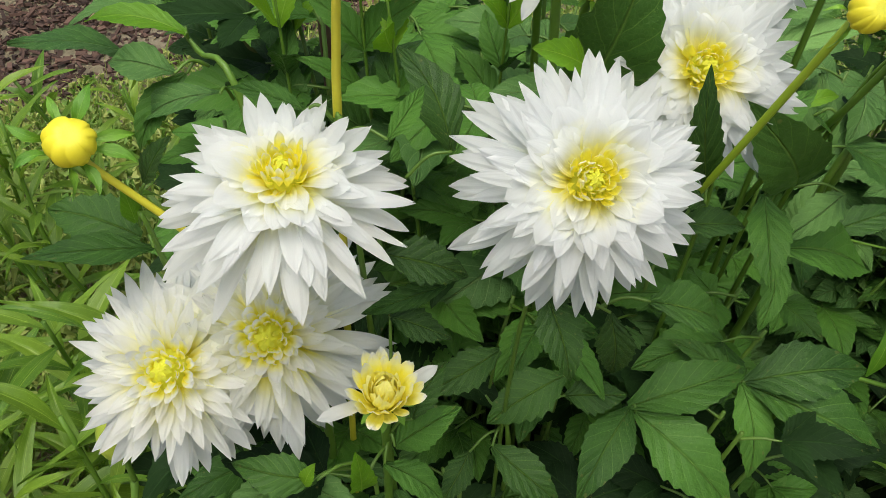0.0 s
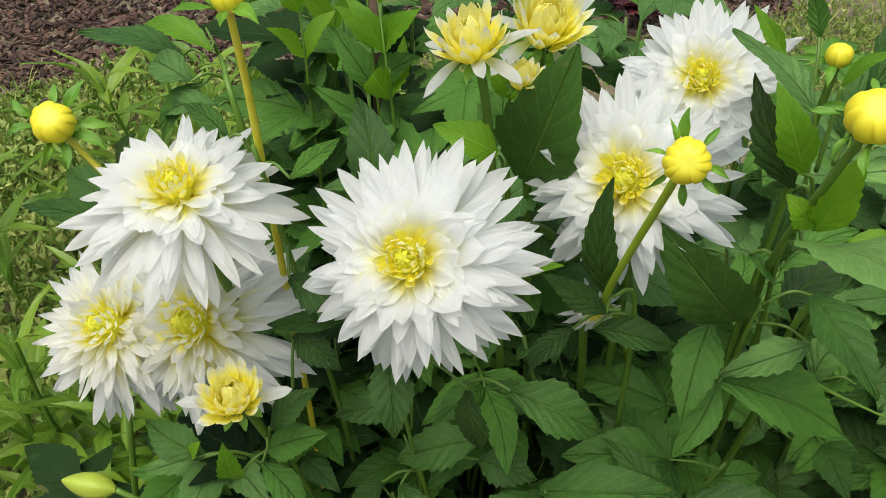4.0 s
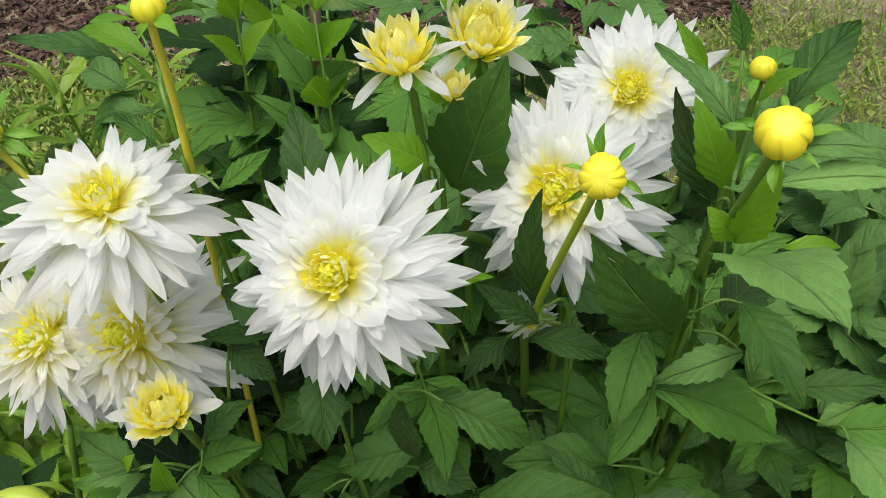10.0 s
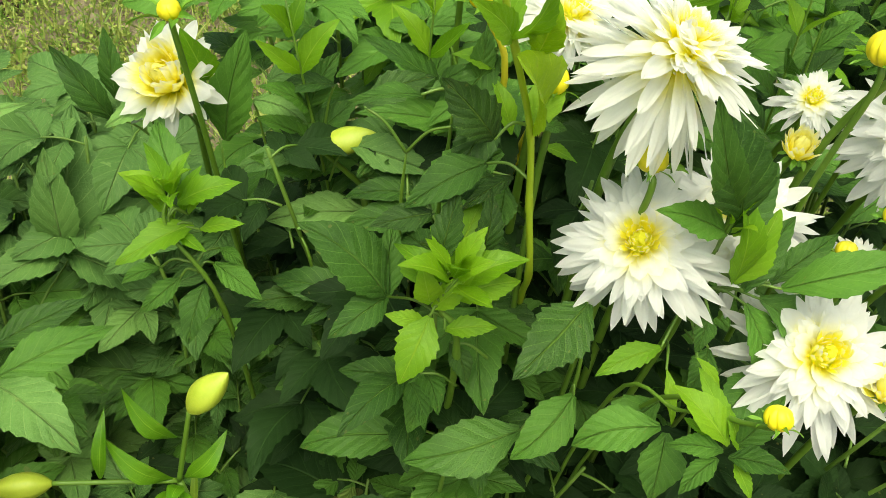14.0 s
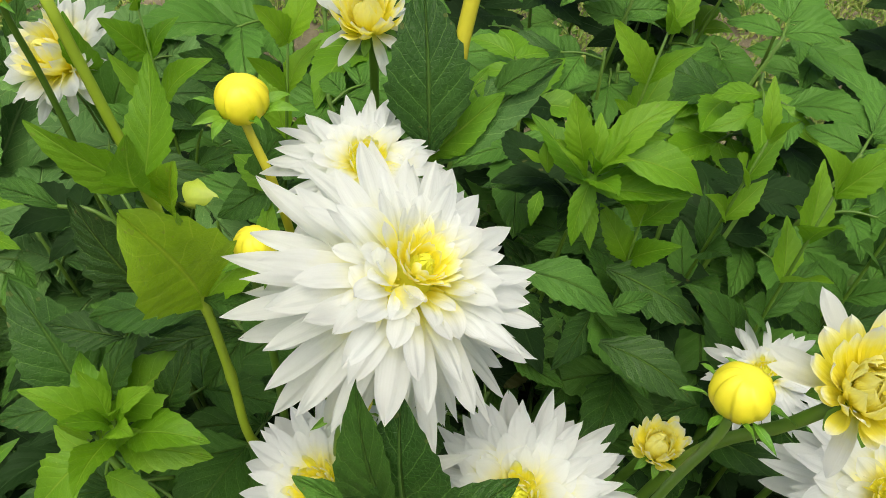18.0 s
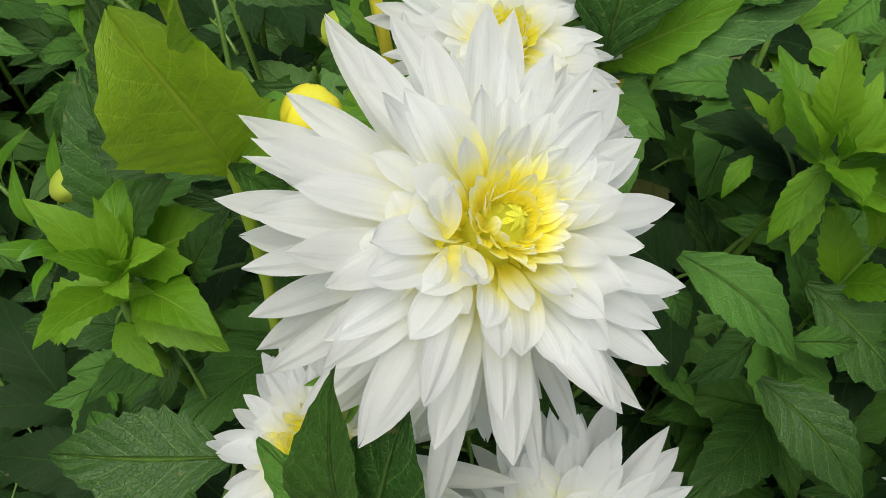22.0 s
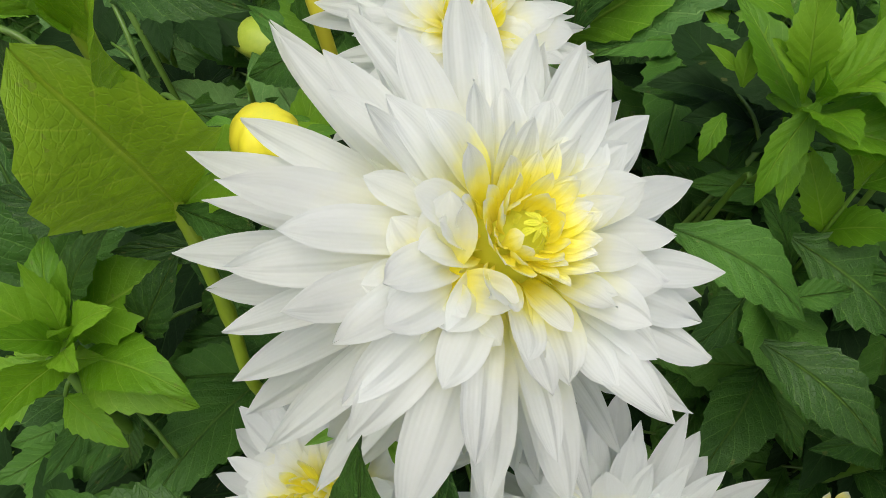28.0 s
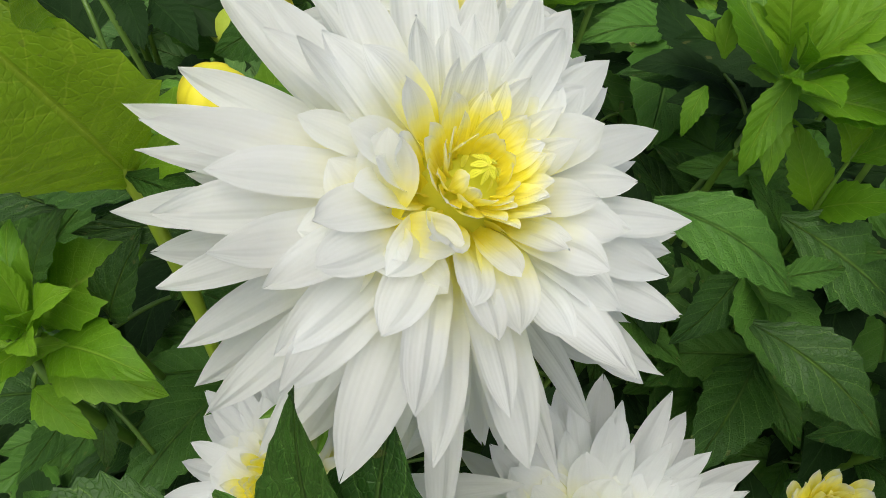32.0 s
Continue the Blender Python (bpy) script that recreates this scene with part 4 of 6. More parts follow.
lr = random.Random(31)
for k in range(26):
    x, y = lr.uniform(-1.2, -0.33) if k % 2 else lr.uniform(-0.62, -0.28), lr.uniform(0.5, 1.4) if k % 2 else lr.uniform(0.48, 0.85)
    lily((x, y, -0.01), (x + lr.uniform(-0.1, 0.1), y + lr.uniform(-0.1, 0.05), lr.uniform(0.3, 0.58)), 300 + k * 40, lr.choice((18, 22)), lr.uniform(0.16, 0.23))
bright = lily((0.46, 0.52, -0.01), (0.452, 0.505, 0.595), 990, 12, 0.07, "lily stalk with two fat lime-green buds")
lily_bud_on(bright, (0.479, 0.504, 0.688), (0.517, 0.501, 0.728), (0.452, 0.505, 0.595))
lily_bud_on(bright, (0.354, 0.511, 0.626), (0.304, 0.515, 0.633), (0.452, 0.505, 0.595))
for low, high, w in (((0.456, 0.533, 0.619), (0.424, 0.552, 0.681), 0.19), ((0.447, 0.505, 0.599), (0.403, 0.523, 0.658), 0.19), ((0.391, 0.510, 0.618), (0.408, 0.540, 0.673), 0.15), ((0.458, 0.505, 0.597), (0.502, 0.517, 0.635), 0.22), ((0.451, 0.497, 0.592), (0.473, 0.455, 0.593), 0.22), ((0.443, 0.497, 0.594), (0.417, 0.463, 0.608), 0.2), ((0.454, 0.500, 0.594), (0.444, 0.469, 0.606), 0.3)):
    leaf(bright, low, high, w, "lily", (0, -0.8, 0.8))
pod = lily((0.66, 0.66, -0.01), (0.655, 0.615, 0.80), 1080, 14, 0.06, "lily stalk with one green bud among dahlia leaves")
lily_bud_on(pod, (0.622, 0.608, 0.850), (0.668, 0.600, 0.862), (0.655, 0.615, 0.80))
left = lily((-0.30, 0.46, -0.01), (-0.235, 0.37, 0.66), 1170, 16, 0.06, "lily stalk with a green bud beside white dahlias")
lily_bud_on(left, (-0.232, 0.365, 0.695), (-0.236, 0.362, 0.745), (-0.235, 0.37, 0.66))
low_lily = lily((-0.16, 0.42, -0.01), (-0.115, 0.28, 0.70), 1260, 12, 0.06, "low lily stalk with a leaning bud")
lily_bud_on(low_lily, (-0.15, 0.272, 0.722), (-0.19, 0.262, 0.725), (-0.115, 0.28, 0.70))


# ---- weeds, bark and far plants ----
def island_material(name, a, b_, rough, share):
    m, nt, b, out = node_material(name)
    k = nt.nodes.new("ShaderNodeNewGeometry").outputs["Random Per Island"]
    c = mixed(nt, k, a, b_)
    c = mixed(nt, val(nt, "MULTIPLY", grain(nt, 60.0, 3.0, 0.6, object_coords(nt)), 0.4), c, (0.5, 0.5, 0.4), "MULTIPLY")
    link(nt, c, b.inputs["Base Color"])
    b.inputs["Roughness"].default_value = rough
    if share:
        thin(nt, b, out, c, share)
    return m


WEEDS = island_material("weed_patch", (0.12, 0.26, 0.025), (0.44, 0.49, 0.13), 0.55, 0.3)
BARK = island_material("bark_mulch", (0.03, 0.017, 0.013), (0.15, 0.085, 0.062), 0.9, 0)
STRAW = island_material("dry_straw", (0.30, 0.24, 0.12), (0.48, 0.40, 0.24), 0.8, 0)


def scatter(name, count, spot, blade, material, label, category, seed):
    """Many small pieces in one mesh: spot(r) gives a place or None, blade(r) the corners and faces of one."""
    r = random.Random(seed)
    verts, faces = [], []
    for k in range(count):
        at = spot(r)
        if at is None:
            continue
        m = pose(at[0], at[1], at[2], r.uniform(-35, 35), r.uniform(-35, 35), r.uniform(0, 360))
        vs, fs = blade(r)
        n = len(verts)
        verts += [m @ Vector(v) for v in vs]
        faces += [tuple(i + n for i in q) for q in fs]
    me = bpy.data.meshes.new(name)
    me.from_pydata(verts, [], faces)
    me.materials.append(material)
    return tagged(new(name, me), label, category, kind="stuff")


def weed_blade(r):
    n, w, h = r.uniform(0.01, 0.024), r.uniform(0.003, 0.007), r.uniform(0.0, 0.02)
    return [(0, 0, 0), (-w, n * 0.45, h + 0.004), (0, n * 0.5, h), (w, n * 0.45, h + 0.004), (0, n, h * 0.7)], [(0, 2, 1), (0, 3, 2), (1, 2, 4), (2, 3, 4)]


def broad_blade(r):
    n, w, h = r.uniform(0.014, 0.03), r.uniform(0.005, 0.011), r.uniform(0.005, 0.04)
    return [(0, 0, 0), (-w, n * 0.4, h + 0.004), (0, n * 0.5, h), (w, n * 0.4, h + 0.004), (-w * 0.7, n * 0.75, h), (w * 0.7, n * 0.75, h), (0, n, h * 0.7)], [(0, 2, 1), (0, 3, 2), (1, 2, 4), (2, 3, 5), (2, 6, 4), (2, 5, 6)]


def grass_blade(r):
    n, w, h = r.uniform(0.02, 0.07), r.uniform(0.0015, 0.003), r.uniform(0.03, 0.1)
    return [(-w, 0, 0), (w, 0, 0), (-w * 0.8, n * 0.5, h * 0.7), (w * 0.8, n * 0.5, h * 0.7), (0, n, h)], [(0, 1, 3, 2), (2, 3, 4)]


def straw_bit(r):
    v, q = chip(r)
    return [(x * 1.1, y * 0.25, z * 0.4) for x, y, z in v], q


def chip(r):
    a, b_, c = r.uniform(0.006, 0.024), r.uniform(0.003, 0.009), r.uniform(0.002, 0.006)
    v = [(x * a * r.uniform(0.7, 1), y * b_ * r.uniform(0.7, 1), z * c) for x in (-1, 1) for y in (-1, 1) for z in (-1, 1)]
    return v, [(0, 1, 3, 2), (4, 6, 7, 5), (0, 4, 5, 1), (2, 3, 7, 6), (0, 2, 6, 4), (1, 5, 7, 3)]


def patchy(x, y, f, cut):
    return noise.noise(Vector((x * f, y * f, 3.1))) > cut


def mulch_edge(x):
    """Where the lawn gives way to the mulched bed behind it."""
    return 2.62 + 0.7 * (x + 0.4) + 0.1 * noise.noise(Vector((x * 2, 0, 0)))


def lawn_spot(r):
    x, y = r.uniform(-2.4, 2.8), r.uniform(0.9, 3.6)
    if y > mulch_edge(x) and x < 0.3 or r.random() > min(x + 2.4, 2.8 - x, 3.6 - y) / 0.5:
        return None
    return (x, y, r.uniform(0, 0.03)) if patchy(x, y, 2.6, -0.45 + 0.35 * r.random()) else None


def tuft_spot(r):
    p = lawn_spot(r)
    return p if p and patchy(p[0], p[1], 6.0, 0.05) else None


def mulch_spot(r):
    x, y = r.uniform(-3.2, 0.3), r.uniform(1.3, 3.9)
    return (x, y, r.uniform(0.0, 0.02)) if y > mulch_edge(x) - 0.05 and r.random() < min(x + 3.2, 3.9 - y) / 0.4 else None


scatter("weeds", 75000, lawn_spot, weed_blade, WEEDS, "low bright green weeds on bare soil", "weeds", 51)
scatter("clover", 30000, tuft_spot, broad_blade, WEEDS, "clumps of broad-leaved weeds in the lawn", "weeds", 56)
scatter("grass", 9000, lawn_spot, grass_blade, WEEDS, "thin tufts of rough grass", "grass", 52)
scatter("straw", 900, lambda r: (r.uniform(-2, 2.4), r.uniform(0.8, 2.8), 0.012), straw_bit, STRAW, "dry straw and plant litter on the soil", "litter", 54)
scatter("left_weeds", 14000, lambda r: (r.uniform(-1.6, -0.25), r.uniform(0.45, 1.9), r.uniform(0, 0.1)), broad_blade, WEEDS, "dense low weeds beside the lilies", "weeds", 55)
scatter("bark_mulch", 22000, mulch_spot, chip, BARK, "dark reddish brown bark mulch", "mulch", 53)
for k, (x, y) in enumerate(((-0.2, 2.86), (-0.08, 2.95), (0.86, 3.1), (-0.34, 2.98))):
    s = shoot((x, y, -0.01), "low burgundy-leaved plant on bark mulch", [(x, y, 0.03), (x, y, 0.06)], 0.004, 0.002, STEM_BROWN, "burgundy plants", "burgundy_plant")
    rr = random.Random(k)
    for j in range(22):
        a = j * 2.4
        q = Vector((x, y, 0.04 + 0.02 * rr.random()))
        leaf(s, q, q + Vector((math.cos(a), math.sin(a), rr.uniform(0.2, 0.9))).normalized() * rr.uniform(0.06, 0.12), 0.36, "red", (0, 0, 1), j)

def young_leaves(thing, centre, n, size, seed, kind="fresh"):
    """The tuft of upright young leaves at the tip of a shoot."""
    r = random.Random(seed)
    c = Vector(centre)
    for k in range(n):
        a, f = k * 2.4 + r.uniform(-0.2, 0.2), k / (n - 1)
        d = Vector((math.cos(a), math.sin(a), 0.25 + 1.5 * f)).normalized()
        low = c + Vector((0, 0, 0.012 * f)) + d * 0.004
        leaf(thing, low, low + d * size * r.uniform(0.8, 1.15) * (1.15 - 0.55 * f), r.uniform(0.22, 0.28), kind, (-d.x * 0.8, -d.y * 0.8 - 0.3, 1.0), seed + k)


# ---- leafy shoots ----
shoot_a = shoot((0.073, 0.574, -0.010), "dark green dahlia stem with a broad upright leaf", [(0.073, 0.529, 0.558), (0.073, 0.454, 0.930), (0.073, 0.453, 0.938)], 0.0034, 0.0018, STEM_GREEN)
leaf(shoot_a, (0.083, 0.451, 0.943), (0.111, 0.437, 1.046), 0.3, "deep", normal=(-0.1, -1, 0.35))
leaf(shoot_a, (0.079, 0.408, 0.986), (0.046, 0.392, 1.006), 0.3, "fresh", normal=(0, -0.5, 1), stem=(0.073, 0.453, 0.938))

shoot_b = shoot((-0.050, 0.490, -0.010), "green dahlia stem between two white blooms", [(-0.050, 0.444, 0.568), (-0.051, 0.370, 0.946), (-0.056, 0.367, 0.978)], 0.0034, 0.0018, STEM_GREEN)
leaf(shoot_b, (-0.070, 0.365, 0.985), (-0.111, 0.380, 0.990), 0.2, "mid", stem=(-0.056, 0.367, 0.978))
leaf(shoot_b, (-0.028, 0.360, 0.971), (-0.010, 0.389, 0.986), 0.2, "mid", normal=(0.3, -0.6, 1), stem=(-0.054, 0.368, 0.968))
leaf(shoot_b, (0.005, 0.399, 0.938), (-0.027, 0.443, 0.981), 0.27, "deep", stem=(-0.051, 0.370, 0.946))
leaf(shoot_b, (0.002, 0.355, 0.875), (-0.047, 0.342, 0.864), 0.16, "mid", stem=(-0.051, 0.370, 0.946))
leaf(shoot_b, (-0.033, 0.353, 0.900), (0.015, 0.360, 0.877), 0.3, "deep", stem=(-0.051, 0.370, 0.946))

shoot_c = shoot((-0.105, 0.567, -0.010), "greyish green dahlia leaves on a thick stem", [(-0.111, 0.521, 0.558), (-0.121, 0.447, 0.929), (-0.154, 0.479, 0.961), (-0.174, 0.492, 0.981)], 0.004, 0.0026, STEM_GREEN)
leaf(shoot_c, (-0.211, 0.506, 0.946), (-0.259, 0.454, 0.977), 0.22, "grey", stem=(-0.174, 0.492, 0.981))
leaf(shoot_c, (-0.157, 0.473, 0.975), (-0.221, 0.481, 0.979), 0.2, "fresh", stem=(-0.160, 0.483, 0.967))
leaf(shoot_c, (-0.162, 0.451, 0.960), (-0.207, 0.466, 0.960), 0.3, "grey", stem=(-0.147, 0.472, 0.954))
leaf(shoot_c, (-0.158, 0.460, 0.955), (-0.193, 0.445, 0.907), 0.22, "mid", stem=(-0.147, 0.472, 0.954))
leaf(shoot_c, (-0.134, 0.441, 0.952), (-0.192, 0.453, 0.919), 0.18, "grey", stem=(-0.131, 0.457, 0.939))

shoot_d = shoot((-0.163, 0.486, -0.010), "young green dahlia leaves beside a yellow bud", [(-0.163, 0.440, 0.536), (-0.164, 0.366, 0.893), (-0.170, 0.365, 0.911)], 0.0034, 0.0018, STEM_GREEN)
leaf(shoot_d, (-0.162, 0.356, 0.902), (-0.229, 0.340, 0.908), 0.17, "mid", stem=(-0.167, 0.365, 0.901))
leaf(shoot_d, (-0.172, 0.366, 0.902), (-0.230, 0.384, 0.907), 0.3, "deep")
leaf(shoot_d, (-0.161, 0.365, 0.940), (-0.142, 0.368, 0.968), 0.28, "deep", stem=(-0.170, 0.365, 0.911))
leaf(shoot_d, (-0.172, 0.365, 0.913), (-0.175, 0.368, 0.938), 0.24, "fresh")

shoot_e = shoot((0.041, 0.462, -0.010), "toothed dark green dahlia leaves under a white bloom", [(0.042, 0.416, 0.511), (0.045, 0.342, 0.852), (0.061, 0.330, 0.900)], 0.0024, 0.0014, STEM_DARK)
leaf(shoot_e, (0.053, 0.313, 0.907), (0.067, 0.289, 0.867), 0.3, "deep", stem=(0.061, 0.330, 0.900))
leaf(shoot_e, (0.094, 0.333, 0.874), (0.101, 0.336, 0.821), 0.27, "deep", stem=(0.057, 0.333, 0.886))
leaf(shoot_e, (0.117, 0.339, 0.877), (0.169, 0.359, 0.841), 0.3, "deep", stem=(0.059, 0.331, 0.894))
leaf(shoot_e, (0.112, 0.376, 0.934), (0.131, 0.375, 0.947), 0.2, "fresh", stem=(0.061, 0.330, 0.900))

shoot_f = shoot((0.178, 0.510, -0.010), "large dark dahlia leaf of broad leaflets low in shade", [(0.174, 0.464, 0.418), (0.168, 0.390, 0.696), (0.136, 0.387, 0.724)], 0.0034, 0.0018, STEM_GREEN)
leaf(shoot_f, (0.134, 0.385, 0.728), (0.228, 0.417, 0.732), 0.24, "mid")
leaf(shoot_f, (0.135, 0.384, 0.728), (0.094, 0.331, 0.690), 0.27, "mid")
leaf(shoot_f, (0.139, 0.382, 0.726), (0.208, 0.340, 0.668), 0.27, "mid", stem=(0.137, 0.387, 0.724))

shoot_g = shoot((0.276, 0.538, -0.010), "large dark dahlia leaf of pointed leaflets in shade", [(0.271, 0.492, 0.413), (0.264, 0.418, 0.688), (0.225, 0.414, 0.723)], 0.0034, 0.0018, STEM_GREEN)
leaf(shoot_g, (0.227, 0.413, 0.723), (0.327, 0.430, 0.717), 0.25, "mid")
leaf(shoot_g, (0.225, 0.412, 0.722), (0.228, 0.364, 0.671), 0.27, "mid")
leaf(shoot_g, (0.232, 0.410, 0.721), (0.330, 0.379, 0.682), 0.25, "mid")
leaf(shoot_g, (0.216, 0.410, 0.717), (0.167, 0.429, 0.752), 0.25, "deep", stem=(0.225, 0.414, 0.723))

shoot_h = shoot((0.054, 0.496, -0.010), "dark dahlia leaves low under the blooms", [(0.052, 0.451, 0.420), (0.048, 0.376, 0.700), (0.030, 0.379, 0.748)], 0.0034, 0.0018, STEM_GREEN)
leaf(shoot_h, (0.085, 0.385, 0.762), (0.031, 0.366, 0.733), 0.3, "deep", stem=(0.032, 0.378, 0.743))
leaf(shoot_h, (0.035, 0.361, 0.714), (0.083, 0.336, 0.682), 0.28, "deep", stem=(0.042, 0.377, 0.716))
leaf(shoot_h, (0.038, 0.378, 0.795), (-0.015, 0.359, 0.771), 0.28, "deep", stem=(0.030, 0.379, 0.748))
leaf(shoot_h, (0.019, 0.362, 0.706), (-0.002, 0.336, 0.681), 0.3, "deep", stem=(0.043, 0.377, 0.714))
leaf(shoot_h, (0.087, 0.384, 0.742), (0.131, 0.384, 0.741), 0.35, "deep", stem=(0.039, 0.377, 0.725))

shoot_i = shoot((-0.035, 0.444, -0.010), "green dahlia leaves below an opening yellow bloom", [(-0.035, 0.398, 0.455), (-0.034, 0.324, 0.758), (-0.032, 0.306, 0.799)], 0.0034, 0.0018, STEM_GREEN)
leaf(shoot_i, (-0.028, 0.297, 0.800), (0.011, 0.310, 0.820), 0.3, "mid", stem=(-0.032, 0.306, 0.799))
leaf(shoot_i, (-0.035, 0.298, 0.782), (0.002, 0.288, 0.752), 0.26, "mid", stem=(-0.032, 0.311, 0.787))
leaf(shoot_i, (-0.049, 0.286, 0.771), (-0.049, 0.282, 0.815), 0.22, "fresh", stem=(-0.033, 0.313, 0.782))
leaf(shoot_i, (-0.075, 0.289, 0.778), (-0.126, 0.296, 0.785), 0.3, "deep", stem=(-0.032, 0.312, 0.786))
leaf(shoot_i, (-0.082, 0.285, 0.778), (-0.074, 0.289, 0.795), 0.3, "fresh", stem=(-0.032, 0.312, 0.786))
leaf(shoot_i, (-0.017, 0.291, 0.833), (0.002, 0.318, 0.850), 0.3, "deep", stem=(-0.032, 0.306, 0.799))
leaf(shoot_i, (-0.031, 0.347, 0.857), (0.005, 0.342, 0.843), 0.3, "deep", stem=(-0.032, 0.306, 0.799))

shoot_j = shoot((0.252, 0.620, -0.010), "stout green dahlia stem with young and dusty leaves", [(0.251, 0.574, 0.480), (0.250, 0.500, 0.800), (0.238, 0.424, 0.957), (0.243, 0.405, 1.000)], 0.0034, 0.0026, STEM_GREEN)
leaf(shoot_j, (0.245, 0.405, 0.972), (0.289, 0.311, 1.022), 0.26, "grey", normal=(0.1, -0.6, 1), stem=(0.240, 0.415, 0.977))
leaf(shoot_j, (0.232, 0.407, 1.005), (0.201, 0.422, 1.055), 0.2, "deep", normal=(-0.5, -1, 0.3), stem=(0.243, 0.405, 1.000))
leaf(shoot_j, (0.231, 0.417, 1.044), (0.185, 0.440, 1.066), 0.2, "grey", normal=(0, -0.4, 1), stem=(0.243, 0.405, 1.000))
leaf(shoot_j, (0.234, 0.400, 1.019), (0.211, 0.401, 1.062), 0.22, "fresh", normal=(0.2, -1, 0.5), stem=(0.243, 0.405, 1.000))
leaf(shoot_j, (0.246, 0.396, 0.993), (0.229, 0.392, 1.011), 0.35, "fresh", normal=(0, -1, 0.6), stem=(0.243, 0.406, 0.998))
leaf(shoot_j, (0.247, 0.398, 0.990), (0.255, 0.393, 1.041), 0.22, "fresh", normal=(0.3, -1, 0.5), stem=(0.242, 0.408, 0.994))
leaf(shoot_j, (0.239, 0.419, 1.057), (0.257, 0.421, 1.077), 0.2, "fresh", stem=(0.243, 0.405, 1.000))
leaf(shoot_j, (0.256, 0.455, 1.040), (0.282, 0.507, 1.069), 0.2, "mid", stem=(0.243, 0.405, 1.000))
leaf(shoot_j, (0.213, 0.447, 1.054), (0.192, 0.454, 1.075), 0.16, "fresh", normal=(0, -1, 0.4), stem=(0.243, 0.405, 1.000))
leaf(shoot_j, (0.228, 0.486, 1.051), (0.216, 0.491, 1.076), 0.25, "mid", normal=(0, -1, 0.4), stem=(0.243, 0.405, 1.000))
leaf(shoot_j, (0.224, 0.435, 0.940), (0.244, 0.444, 0.915), 0.35, "mid", stem=(0.239, 0.432, 0.940))
leaf(shoot_j, (0.215, 0.448, 0.872), (0.213, 0.394, 0.832), 0.27, "mid", stem=(0.244, 0.461, 0.881))
leaf(shoot_j, (0.230, 0.435, 0.834), (0.214, 0.395, 0.795), 0.24, "mid", stem=(0.246, 0.474, 0.854))
leaf(shoot_j, (0.230, 0.436, 0.835), (0.320, 0.467, 0.786), 0.25, "mid", stem=(0.246, 0.474, 0.854))
leaf(shoot_j, (0.278, 0.463, 0.861), (0.228, 0.437, 0.837), 0.24, "grey", stem=(0.245, 0.470, 0.862))
leaf(shoot_j, (0.268, 0.466, 0.898), (0.313, 0.415, 0.875), 0.28, "mid", stem=(0.243, 0.456, 0.891))
leaf(shoot_j, (0.231, 0.442, 0.883), (0.170, 0.417, 0.963), 0.28, "deep", normal=(-0.2, -1, 0.5), stem=(0.243, 0.456, 0.891))

shoot_k = shoot((0.175, 0.550, -0.010), "dark dahlia leaves at the foot of a leaning bud stem", [(0.173, 0.504, 0.522), (0.170, 0.430, 0.870), (0.154, 0.400, 0.912)], 0.0034, 0.0018, STEM_GREEN)
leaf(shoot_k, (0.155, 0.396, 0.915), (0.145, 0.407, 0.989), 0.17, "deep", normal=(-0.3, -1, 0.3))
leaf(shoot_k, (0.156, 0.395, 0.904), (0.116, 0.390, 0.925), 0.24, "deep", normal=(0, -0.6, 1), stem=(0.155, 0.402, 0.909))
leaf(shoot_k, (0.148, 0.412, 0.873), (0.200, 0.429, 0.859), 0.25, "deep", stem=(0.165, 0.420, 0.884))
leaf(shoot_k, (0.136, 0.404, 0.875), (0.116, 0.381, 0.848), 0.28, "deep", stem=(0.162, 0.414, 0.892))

shoot_l = shoot((0.250, 0.595, -0.010), "trailing green dahlia branch with three-part leaves", [(0.259, 0.549, 0.525), (0.275, 0.475, 0.875), (0.265, 0.472, 0.853), (0.290, 0.491, 0.806), (0.360, 0.504, 0.775)], 0.0045, 0.002, STEM_GREEN)
leaf(shoot_l, (0.362, 0.502, 0.776), (0.440, 0.543, 0.763), 0.24, "mid")
leaf(shoot_l, (0.367, 0.485, 0.787), (0.416, 0.430, 0.761), 0.3, "grey", stem=(0.359, 0.504, 0.776))
leaf(shoot_l, (0.311, 0.555, 0.727), (0.283, 0.481, 0.755), 0.25, "mid", stem=(0.344, 0.501, 0.782))

shoot_m = shoot((0.317, 0.816, -0.010), "dusty grey-green dahlia branch of lobed leaves", [(0.322, 0.770, 0.373), (0.331, 0.696, 0.621), (0.377, 0.749, 0.674)], 0.0034, 0.0018, STEM_GREEN)
leaf(shoot_m, (0.378, 0.725, 0.696), (0.386, 0.760, 0.795), 0.26, "grey", stem=(0.377, 0.749, 0.673))
leaf(shoot_m, (0.378, 0.725, 0.696), (0.449, 0.682, 0.657), 0.28, "grey", stem=(0.377, 0.749, 0.673))
leaf(shoot_m, (0.378, 0.725, 0.696), (0.309, 0.687, 0.699), 0.3, "grey", stem=(0.377, 0.749, 0.673))
leaf(shoot_m, (0.378, 0.725, 0.696), (0.485, 0.759, 0.705), 0.28, "grey", stem=(0.377, 0.749, 0.673))
leaf(shoot_m, (0.378, 0.725, 0.696), (0.410, 0.824, 0.797), 0.26, "grey", stem=(0.377, 0.749, 0.673))

